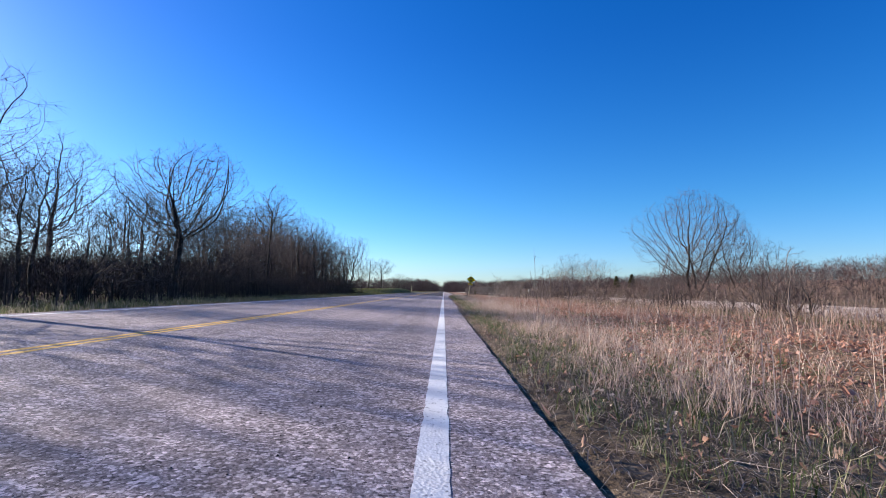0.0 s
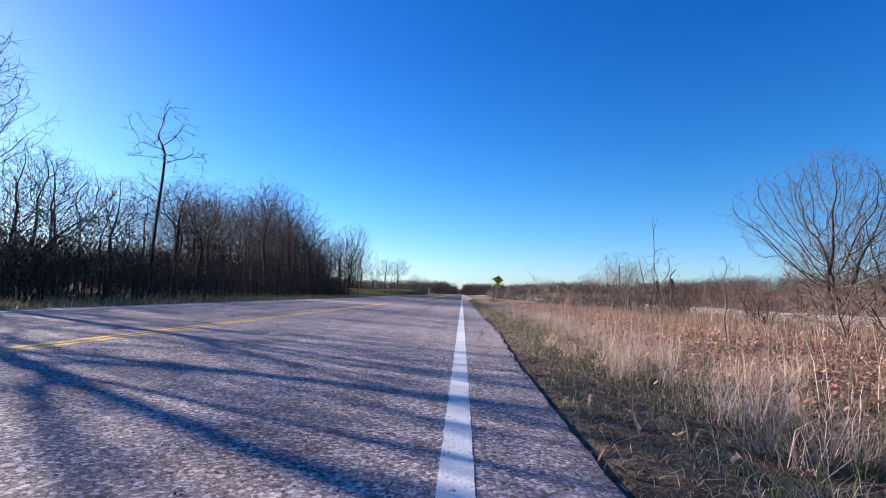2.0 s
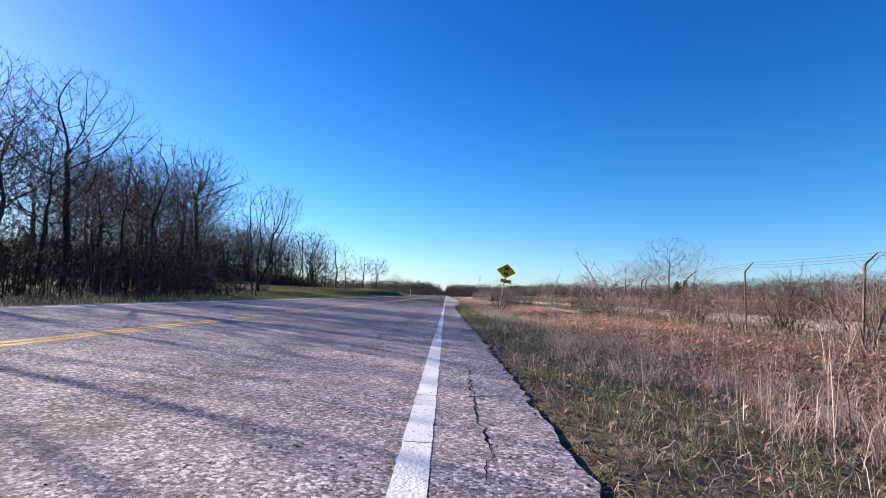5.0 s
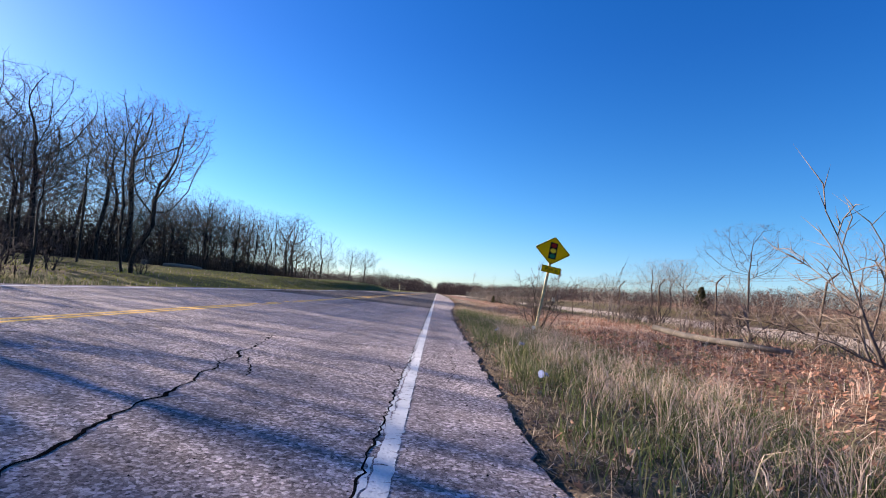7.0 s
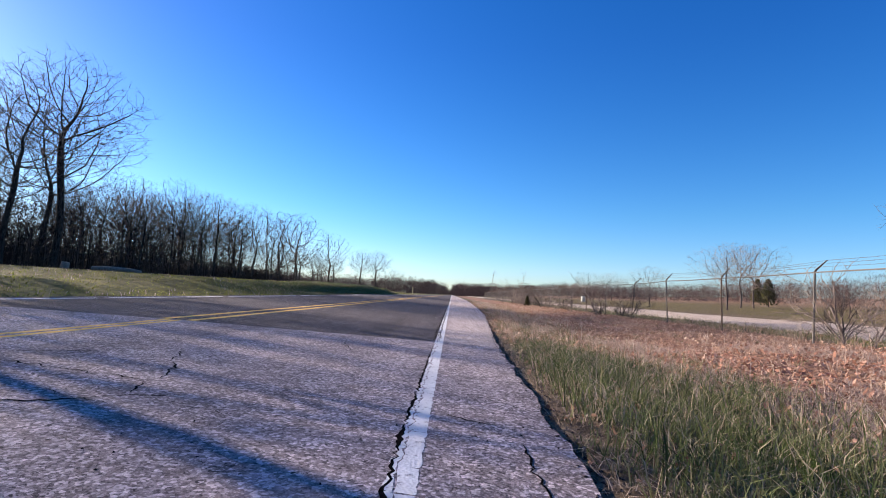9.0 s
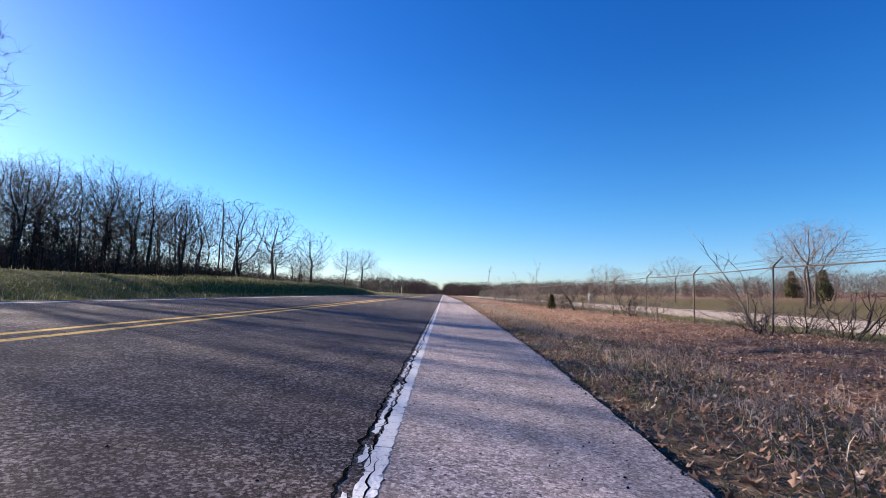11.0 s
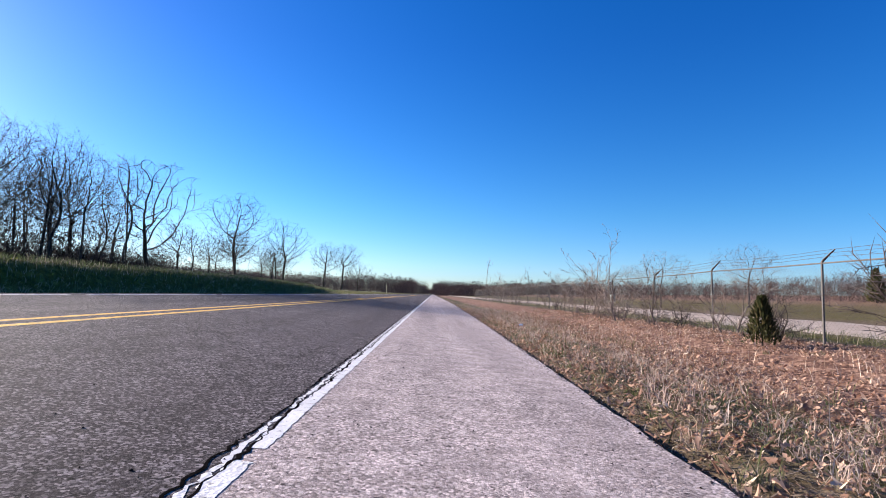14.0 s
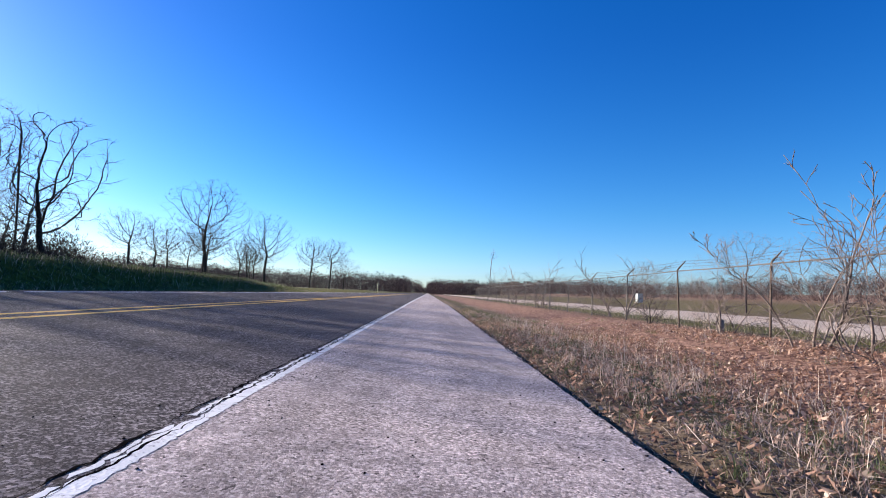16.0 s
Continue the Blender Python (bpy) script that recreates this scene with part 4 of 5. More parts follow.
# dark scrub against the fence
put("bush", 7.7, 103.6, 1.5, rnd)
put("bush", 7.6, 107.4, 1.2, rnd)
for i in range(7):
    y = rnd.uniform(84, 128)
    put("bush", rnd.uniform(7.5, 8.7), y, rnd.uniform(.7, 1.5), rnd)
# brown brush between fence, track and field
for i in range(52):
    y = rnd.uniform(-6, 78)
    put("bush", rnd.uniform(8.6, 11.6), y, rnd.uniform(.9, 1.7), rnd)
for i in range(36):
    y = rnd.uniform(-5, 96)
    put("bush", rnd.uniform(18.5, 36), y, rnd.uniform(1.7, 2.9), rnd)


# ---- far woods: belts of leafless crowns ----
def belt(name, n, where, hmin, hmax, seed, label, twigs=40, width=1.0, low=.2, material=M_FAR, reach=1.0):
    """Many leafless crowns: a stem each and a domed cloud of fine short boughs pointing up and out."""
    g = np.random.default_rng(seed)
    P = []
    for i in range(n):
        x, y = where(g)
        z = gz(x, y) - .2
        h = g.uniform(hmin, hmax)
        k = twigs
        a = g.uniform(0, 2 * np.pi, k)
        R = h * g.uniform(.28, .45)
        tz = low + (.93 - low) * g.random(k) ** .8
        rr = R * np.sqrt(g.random(k)) * np.sqrt(np.clip(1 - ((tz - .5) / .5) ** 2, .08, 1))
        b0 = np.stack((x + np.cos(a) * rr, y + np.sin(a) * rr, z + h * tz), 1)
        f = a + g.normal(0, 1.0, k)
        out = g.uniform(.1, 1.1, k)
        d = np.stack((np.cos(f) * out, np.sin(f) * out, g.uniform(.2, 1, k)), 1)
        tip = b0 + d * (h * g.uniform(.05, .16, k) * reach)[:, None]
        w = g.uniform(.015, .05, k)[:, None] * width
        e = g.uniform(0, 2 * np.pi, k)
        side = np.stack((np.cos(e), np.sin(e), g.uniform(-.6, .6, k)), 1) * w
        P.append(np.array([[x - .05 * min(width, 2), y, z], [x + .05 * min(width, 2), y + .05, z], [x, y, z + h * .7]]))
        P.append(np.stack((b0 - side, b0 + side, tip), 1).reshape(-1, 3))
    V = np.concatenate(P)
    return tagged(mesh_arrays(name, V, np.arange(len(V)), np.full(len(V) // 3, 3), material), label, "woods", kind="stuff")


belt("far_woods_right", 2200, lambda g: (62 + 70 * g.random() ** 1.6, g.uniform(-30, 340)), 2.4, 5.2, 1, "brown leafless woods beyond the field", 110, .9, .02, M_FAR, 1.3)
belt("far_woods_ahead_right", 1000, lambda g: (4.2 + 150 * g.random() ** 1.3, g.uniform(430, 620)), 7, 12, 2, "brown leafless woods on the horizon", 60, 8, .02, M_FAR, .7)
belt("far_woods_ahead_left", 1400, lambda g: (-14 - 240 * g.random() ** 1.2, g.uniform(400, 620)), 8, 13, 3, "brown leafless woods on the horizon", 60, 8, .02, M_FAR, .7)
belt("far_woods_left", 1900, lambda g: (-g.uniform(95, 180), g.uniform(150, 430)), 6, 11, 4, "brown leafless woods behind the meadow", 60, 5, .02, M_FAR, .6)
belt("far_woods_gap", 300, lambda g: ((1 if g.random() < .5 else -1) * (5.5 + 40 * g.random() ** 1.5) - 3.6, g.uniform(640, 900)), 10, 17, 5, "dark trees closing in on the distant road", 60, 7, .04)
belt("far_woods_end", 260, lambda g: (g.uniform(-40, 40), g.uniform(1590, 1700)), 10, 18, 10, "dark trees where the road ends on the horizon", 50, 14, .04)
belt("wood_thicket", 2300, lambda g: (-12.0 - 28 * g.random() ** 1.4, g.uniform(-20, 61)), 1.3, 3.3, 6, "dense leafless thicket inside the wood", 84, .3, .03, M_UNDER_SHADED, 1.5)
# front scrub takes the darker twig colour for the wood's shadow side
belt("front_scrub", 1300, lambda g: (-9.7 - 2.3 * g.random(), g.uniform(-14, 61)), .5, 1.9, 16, "brown leafless scrub along the front of the wood", 70, .3, .02, M_UNDER_SHADED)
belt("second_thicket", 2100, lambda g: (-35 - 50 * g.random(), g.uniform(82, 156)), 3.0, 7.0, 7, "dense leafless thicket inside the farther wood", 64, 1.0, .03, M_UNDER_SHADED, 1.3)
belt("far_undergrowth", 520, lambda g: (lambda y: (-(y - 111) * .64 - 14 * g.random() - 1, y))(g.uniform(150, 184)), 1.6, 5.0, 9, "dense leafless undergrowth at the end of the farther wood", 60, 1.0, .03, M_UNDER_SHADED)
belt("right_brush", 2600, lambda g: (18.6 + 30 * g.random() ** 1.3, g.uniform(-6, 92)), .5, 2.1, 8, "brown brush beyond the gravel track", 44, .25, .02, M_SCRUB, 1.5)
belt("fence_brush", 900, lambda g: (7.4 + 4.2 * g.random(), -6 + 76 * g.random() ** 1.05), .6, 1.35, 17, "brown dead brush grown through the fence", 70, .12, .02, M_SCRUB, 1.5)


# ---- grasses and fallen leaves ----
def blades(name, x, y, h, w, lean, seed, material, label, category, bend=.5):
    """Two-piece blades from arrays of feet, heights, widths and leans."""
    g = np.random.default_rng(seed)
    n = len(x)
    z = ground_z(x, y) - .02
    a = g.uniform(0, 2 * np.pi, n)
    f = g.uniform(0, 2 * np.pi, n)
    l = lean * np.abs(g.normal(1, .5, n))
    foot = np.stack((x, y, z), 1)
    side = np.stack((np.cos(f), np.sin(f), np.zeros(n)), 1) * (w / 2)[:, None]
    d = np.stack((np.cos(a), np.sin(a), np.zeros(n)), 1)
    mid = foot + d * (l * h * .35)[:, None] + np.array([0, 0, 1.0]) * (h * .55)[:, None]
    tip = foot + d * (l * h * (1 + bend))[:, None] + np.array([0, 0, 1.0]) * (h * (1 - .25 * l))[:, None]
    V = np.stack((foot - side, foot + side, mid + side * .8, mid - side * .8, tip), 1).reshape(-1, 3)
    o = np.arange(n)[:, None] * 5
    loops = (o + np.array([0, 1, 2, 3, 3, 2, 4])).ravel()
    return tagged(mesh_arrays(name, V, loops, np.tile([4, 3], n), material), label, category, kind="stuff")


def scatter(n, x0, x1, y0, y1, seed, keep):
    g = np.random.default_rng(seed)
    x, y = g.uniform(x0, x1, n), g.uniform(y0, y1, n)
    k = g.random(n) < keep(x, y)
    return x[k], y[k], g


def patch(x, y, s, o):
    return .5 + .5 * np.sin(x * s + 1.3 * np.sin(y * s * .7 + o)) * np.sin(y * s * .8 + o + 1.1 * np.sin(x * s * .5))


# tall dead grass on the verge
def keep(x, y):
    u = x - edge(y)
    return sm(.04, .8, u) * (.10 + .75 * sm(.3, .8, patch(x, y, 2.4, 2))) * (1 - .6 * sm(64, 74, y) * (1 - .9 * sm(.62, .8, patch(x, y, 2.6, 1)))) * (1 - .9 * sm(2.3, 3.6, u)) * (1 - .55 * sm(44, 48, y) * (1 - sm(64, 70, y)))


x, y, g = scatter(230000, .6, 8.6, -4, 150, 31, keep)
u = x - edge(y)
h = (.08 + .30 * sm(.5, 2.4, u) * (1 - .6 * sm(40, 48, y) * sm(2.4, 3.2, u))) * g.uniform(.5, 1.3, len(x)) * (1 - .62 * sm(62, 74, y)) * (1 - .25 * sm(40, 52, y)) * (.45 + .95 * patch(x, y, 1.7, 8))
blades("dead_grass", x, y, h, g.uniform(.003, .0065, len(x)), .55, 32, M_STRAW, "tall dead straw-coloured grass on the verge", "grass")
x, y, g = scatter(11000, .8, 8.6, -4, 72, 33, lambda x, y: sm(.8, 2.0, x - edge(y)) * patch(x, y, .9, 5) * .9 * (1 - .72 * sm(2.4, 3.4, x - edge(y))))
blades("weed_stalks", x, y, g.uniform(.15, 1.0, len(x)) * (.45 + .75 * patch(x, y, .8, 3)) * (1 - .3 * sm(44, 60, y)), g.uniform(.004, .008, len(x)), .24, 34, M_STRAW, "pale dry weed stalks standing in the grass", "weeds", .2)
x, y, g = scatter(42000, 2.2, 11.5, -4, 84, 35, lambda x, y: sm(1.8, 3.6, x - edge(y)) * (.35 + .65 * patch(x, y, .7, 1)))
blades("brown_weeds", x, y, g.uniform(.10, .42, len(x)) * (1 - .5 * sm(40, 48, y)) * (.5 + .8 * sm(4.6, 6.0, x)), g.uniform(.004, .010, len(x)), .5, 36, M_RUST, "brown dead weeds before the fence", "weeds", .3)


def keep_green(x, y):
    u = x - edge(y)
    a = sm(.05, .35, u) * (1 - sm(2.4, 3.6, u)) * (.25 + .75 * sm(.35, .8, patch(x, y, 1.1, 4)))
    strong = .3 * sm(44, 50, y) + .45 * sm(61, 64, y) * (1 - sm(67, 70, y))
    return a * (.30 + .50 * strong) * (1 - .55 * sm(72, 78, y))


x, y, g = scatter(150000, .6, 5.8, -4, 135, 37, keep_green)
h = g.uniform(.08, .24, len(x)) * (1 + .5 * sm(44, 50, y) * (1 - sm(66, 70, y)))
blades("green_grass", x, y, h, g.uniform(.005, .010, len(x)), .42, 38, M_GREEN, "green grass coming up through dead blades", "grass")
# the left verge, lawn and bank
x, y, g = scatter(38000, -13, -7.7, -6, 62, 41, lambda x, y: (1 - sm(-9.6, -11.5, x) * .7))
blades("left_verge_grass", x, y, g.uniform(.08, .25, len(x)), g.uniform(.01, .02, len(x)), .4, 42, M_GREEN, "green verge grass in front of the wood", "grass")
x, y, g = scatter(66000, -30, -7.7, 60, 165, 43, lambda x, y: (.35 + .65 * sm(-20, -9, x)) * (1 - .6 * sm(88, 96, y) * sm(-12, -10.6, x)))
blades("lawn_grass", x, y, g.uniform(.03, .09, len(x)), g.uniform(.015, .035, len(x)), .4, 44, M_LAWN, "short green lawn on the bank", "grass")
# dense darker blades added to deepen the shade on the bank face
x, y, g = scatter(46000, -12, -8.3, 82, 160, 49, lambda x, y: sm(84, 92, y) * (1 - sm(150, 160, y)) * sm(-11.8, -10.8, x))
blades("bank_shade_grass", x, y, g.uniform(.10, .28, len(x)), g.uniform(.008, .016, len(x)), .7, 50, M_LUSH, "long grass added on the face of the bank to deepen its shade", "grass")
x, y, g = scatter(30000, -30, -7.7, -6, 165, 45, lambda x, y: patch(x, y, .5, 3) * .9 * (.25 + .1 * sm(58, 66, y)))
blades("left_dead_grass", x, y, g.uniform(.06, .2, len(x)), g.uniform(.01, .025, len(x)), .3, 46, M_STRAW, "dead grass tufts in the lawn and wood edge", "grass")
x, y, g = scatter(22000, 8.2, 12.3, -4, 160, 47, lambda x, y: .8 + 0 * x)
blades("fence_side_grass", x, y, g.uniform(.06, .3, len(x)), g.uniform(.008, .018, len(x)), .4, 48, M_GREEN, "grass between the fence and the gravel track", "grass")


def leaves(name, x, y, size, seed, label, lift=.02, material=M_LEAF, lobed=False):
    """Curled leaves folded along the rib; near ones have lobes like an oak's."""
    g = np.random.default_rng(seed)
    n = len(x)
    half = [(.21, -.28), (.09, -.08), (.31, .10), (.13, .27)] if lobed else [(.24, -.18), (.27, .22)]
    m = len(half)
    base = np.array([[0, -.55]] + [[-p, q] for p, q in half] + [[0, .55]] + [[p, q] for p, q in half[::-1]])
    a = g.uniform(0, 2 * np.pi, n)
    tx, ty = g.normal(0, .55, n)[:, None], g.normal(0, .55, n)[:, None]
    fold, bend = g.uniform(-.2, 1.1, n)[:, None], g.uniform(-.9, 1.3, n)[:, None]
    wide = g.uniform(.7, 1.25, n)[:, None]
    px = base[None, :, 0] * wide * g.uniform(.85, 1.15, (n, len(base)))
    py = np.repeat(base[None, :, 1], n, 0) * g.uniform(.9, 1.1, (n, len(base)))
    pz = fold * np.abs(px) + bend * py * py + px * tx + py * ty + g.normal(0, .04, (n, len(base)))
    ca, sa = np.cos(a)[:, None], np.sin(a)[:, None]
    s = size[:, None]
    V = np.stack((x[:, None] + (px * ca - py * sa) * s, y[:, None] + (px * sa + py * ca) * s, (ground_z(x, y) + lift * g.uniform(.4, 2.2, n))[:, None] + pz * s), 2).reshape(-1, 3)
    o = np.arange(n)[:, None] * len(base)
    one = [0] + list(range(m + 1, 0, -1)) + [0] + list(range(2 * m + 1, m, -1))
    loops = (o + np.array(one)).ravel()
    return tagged(mesh_arrays(name, V, loops, np.tile([m + 2, m + 2], n), material), label, "leaves", kind="stuff")


def keep_leaf(x, y):
    u = x - edge(y)
    near = .68 * sm(.0, .07, u)
    return np.clip(near + .75 * sm(1.2, 2.6, u), 0, 1) * (.55 + .45 * patch(x, y, 1.0, 7)) * sm(66, 80, y) * (1 - .4 * sm(4.5, 6, x)) * (1 - sm(7.8, 8.6, x))


x, y, g = scatter(270000, 1.0, 8.6, 64, 126, 51, keep_leaf)
near = x - edge(y) < 1.6
size = g.uniform(.019, .042, len(x)) * g.choice([1, 1, 1, 1.5], len(x))
leaves("fallen_leaves", x[~near], y[~near], size[~near], 52, "curled brown fallen oak leaves carpeting the verge")
leaves("fallen_oak_leaves", x[near], y[near], size[near] * 1.0, 57, "lobed brown oak leaves lying near the pavement", .02, M_LEAF, True)
x, y, g = scatter(66000, 1.8, 8.2, -4, 72, 53, lambda x, y: sm(1.3, 2.8, x - edge(y)) * (.35 + .65 * patch(x, y, .6, 9)) * (1 - .6 * sm(6.2, 7.4, x)))
leaves("leaves_in_weeds", x, y, g.uniform(.03, .075, len(x)), 54, "reddish fallen leaves lying among the weeds", .04, M_LEAFRED)
x, y, g = scatter(11000, .5, 3.0, -4, 135, 55, lambda x, y: sm(-.06, .12, x - edge(y)) * .9)
leaves("leaves_along_edge", x, y, g.uniform(.025, .06, len(x)), 56, "scattered dead leaves along the crumbling pavement edge", .03, M_LEAF, True)


# ---- warning sign on a leaning post ----
STRETCH = (1.13, .78)


def shaped(bm):
    """The plate is wider than it is high."""
    for v in bm.verts:
        v.co.x *= STRETCH[0]
        v.co.z *= STRETCH[1]
    return bm


def diamond(half, thick, y0, corner=.06):
    """A square plate standing on its corner, with rounded corners."""
    bm = bmesh.new()
    pts = []
    for q in range(4):
        a = math.pi / 2 * q
        c0 = Vector((math.cos(a), math.sin(a))) * (half - corner * 1.41)
        for i in range(7):
            w = a - math.pi / 4 + math.pi / 2 * i / 6
            pts.append(c0 + Vector((math.cos(w), math.sin(w))) * corner)
    vs = [bm.verts.new((p.x, y0, p.y)) for p in pts]
    f = bm.faces.new(vs)
    r = bmesh.ops.extrude_face_region(bm, geom=[f])
    bmesh.ops.translate(bm, vec=(0, thick, 0), verts=[v for v in r["geom"] if isinstance(v, bmesh.types.BMVert)])
    bmesh.ops.recalc_face_normals(bm, faces=bm.faces)
    return bm


def ring_plate(outer, inner, y0, thick):
    """A flat frame between two outlines of equal count."""
    bm = bmesh.new()
    n = len(outer)
    a = [bm.verts.new((p[0], y0, p[1])) for p in outer]
    b = [bm.verts.new((p[0], y0, p[1])) for p in inner]
    c = [bm.verts.new((p[0], y0 + thick, p[1])) for p in outer]
    d = [bm.verts.new((p[0], y0 + thick, p[1])) for p in inner]
    for i in range(n):
        j = (i + 1) % n
        bm.faces.new((a[i], a[j], b[j], b[i]))
        bm.faces.new((a[i], c[i], c[j], a[j]))
        bm.faces.new((b[i], b[j], d[j], d[i]))
    bmesh.ops.recalc_face_normals(bm, faces=bm.faces)
    return bm


def disc(cx, cz, r, y0, thick):
    bm = bmesh.new()
    bmesh.ops.create_cone(bm, cap_ends=True, segments=28, radius1=r, radius2=r, depth=thick)
    bmesh.ops.transform(bm, matrix=Matrix.Translation((cx, y0, cz)) @ Matrix.Rotation(math.pi / 2, 4, "X"), verts=bm.verts)
    return bm


def outline(half, corner=.05):
    out = []
    for q in range(4):
        a = math.pi / 2 * q
        c0 = Vector((math.cos(a), math.sin(a))) * (half - corner * 1.41)
        out += [tuple(c0 + Vector((math.cos(a - .785 + 1.571 * i / 6), math.sin(a - .785 + 1.571 * i / 6))) * corner) for i in range(7)]
    return out


def lettering(text, size, material, parent, m, label):
    cu = bpy.data.curves.new("lettering", "FONT")
    cu.body, cu.size, cu.extrude, cu.align_x, cu.align_y = text, size, .001, "CENTER", "CENTER"
    tmp = bpy.data.objects.new("lettering", cu)
    me = bpy.data.meshes.new_from_object(tmp)
    bpy.data.objects.remove(tmp)
    me.materials.clear()
    me.materials.append(material)
    me.transform(m)
    return part_of(new("lettering", me), parent, label)


sign = new("warning_sign")
part("post", boxed(-.034, .034, .02, .09, -.35, 2.55, .006), M_POST, sign, "pale weathered wooden post")
panel = part("sign_panel", shaped(diamond(.545, .004, 0)), M_SIGN, sign, "yellow diamond plate standing on its corner")
panel.matrix_basis = pose(0, 0, 2.46, 0, -1.5, 20)
bd = part("border", shaped(ring_plate(outline(.525), outline(.505), -.003, .003)), M_BLACK, panel, "thin black border")
part("signal_housing", shaped(boxed(-.115, .115, -.004, -.0005, -.31, .31, 0)), M_BLACK, panel, "black traffic signal symbol")
part("red_lens", shaped(disc(0, .20, .082, -.005, .004)), M_RED, panel, "red lens of the signal symbol")
part("amber_lens", shaped(disc(0, 0, .088, -.005, .004)), M_AMBER, panel, "amber lens of the signal symbol")
part("green_lens", shaped(disc(0, -.20, .082, -.005, .004)), M_GREENL, panel, "green lens of the signal symbol")
for z in (.33, -.33):
    part("bolt", disc(0, z, .011, -.006, .008), M_STEEL, panel)
plate = part("street_plate", boxed(-.33, .33, -.004, 0, -.10, .10, .0015), M_SIGN, sign, "small yellow name plate below the diamond")
plate.matrix_basis = pose(.06, 0, 1.90, 0, -2, 20)
part("border", ring_plate([(-.32, -.09), (.32, -.09), (.32, .09), (-.32, .09)], [(-.31, -.08), (.31, -.08), (.31, .08), (-.31, .08)], -.007, .003), M_BLACK, plate)
lettering("95th St", .155, M_BLACK, plate, Matrix.Translation((0, -.006, 0)) @ Matrix.Rotation(math.pi / 2, 4, "X") @ Matrix.Diagonal((1.05, 1, 1, 1)), "black lettering")
tagged(sign, "yellow diamond traffic-signal warning sign on a leaning wooden post", "road sign")
sign.matrix_basis = pose(3.10, 63.42, gz(3.22, 63.4), 0, 9.0, 0)

# ---- chain-link fence with barbed wire ----
FX, PITCH, Y0 = 7.9, 3.66, 99.2 - 18 * 3.66
fence = new("chain_link_fence")
fence.location = (FX, 0, 0)
TOP = 1.52


def fence_top(y):
    return gz(FX, y) + TOP + .02 * math.sin(y * .7)


pg = Geo()
pg.tube([Vector((0, 0, -.4)), Vector((0, 0, TOP + .02))], [.022, .022], 8)
post_me = bpy.data.meshes.new("fence_post")
post_me.from_pydata(pg.v, [], pg.f)
post_me.materials.append(M_STEEL)
post_rust = post_me.copy()
post_rust.materials[0] = M_RUSTY
ag = Geo()
ag.tube([Vector((0, 0, 0)), Vector((.02, 0, .05)), Vector((.24, 0, .28))], [.026, .022, .010], 6)
arm_me = bpy.data.meshes.new("barb_arm")
arm_me.from_pydata(ag.v, [], ag.f)
arm_me.materials.append(M_RUSTY)
rnd = random.Random(5)
heads = []
for i in range(42):
    y = Y0 + i * PITCH
    lean = (rnd.gauss(0, 1.6), rnd.gauss(0, 2.0) + (rnd.gauss(0, 3) if y < 70 else 0))
    ob = new("post", post_rust if (y < 72 or rnd.random() < .35) else post_me)
    ob.parent = fence
    ob.matrix_basis = pose(0, y, gz(FX, y), lean[0], lean[1], 0)
    arm = new("barb_arm", arm_me)
    arm.parent = ob
    arm.matrix_basis = pose(0, 0, TOP, 0, 0, rnd.uniform(-8, 8))
    heads.append(ob.matrix_basis @ arm.matrix_basis)
for i in range(10, len(heads) - 1):
    rg = Geo()
    a, b = heads[i].translation.copy(), heads[i + 1].translation.copy()
    rg.tube([a, a.lerp(b, .5) + Vector((0, 0, -.012)), b], [.014, .014, .014], 6)
    part_of(mesh_object("top_rail", rg.v, rg.f, M_STEEL), fence, "galvanised top rail")
for k, f in enumerate((.35, .68, 1.0)):
    wg = Geo()
    for i in range(len(heads) - 1):
        loc = Vector((.02 + .22 * f, 0, .05 + .23 * f))
        a, b = heads[i] @ loc, heads[i + 1] @ loc
        sag = rnd.uniform(.01, .05)
        wg.tube([a, a.lerp(b, .33) + Vector((0, 0, -sag)), a.lerp(b, .66) + Vector((0, 0, -sag)), b], [.0035] * 4, 3)
        for j in range(12):
            p = a.lerp(b, (j + .5) / 12) + Vector((0, 0, -sag * .8))
            wg.tube([p + Vector((-.02, -.01, -.015)), p + Vector((.02, .01, .015))], [.003, .003], 3)
    part_of(mesh_object("barbed_wire", wg.v, wg.f, M_RUSTY), fence, "slack rusty barbed wire")
mg = Geo()
y = Y0 + 10 * PITCH
end = Y0 + 41 * PITCH
step = .085
while y < end:
    za, zb = gz(FX, y) + .03, fence_top(y) - .03
    h = zb - za
    for sgn in (1, -1):
        a, b = y, y + sgn * h
        if Y0 + 10 * PITCH < b < end:
            mg.tube([Vector((0, a, za)), Vector((0, b, fence_top(b) - .03))], [.0013, .0013], 3)
    y += step
part_of(mesh_object("wire_mesh", mg.v, mg.f, M_STEEL), fence, "chain-link wire mesh")
tagged(fence, "weathered chain-link fence with leaning posts and barbed wire arms", "fence")


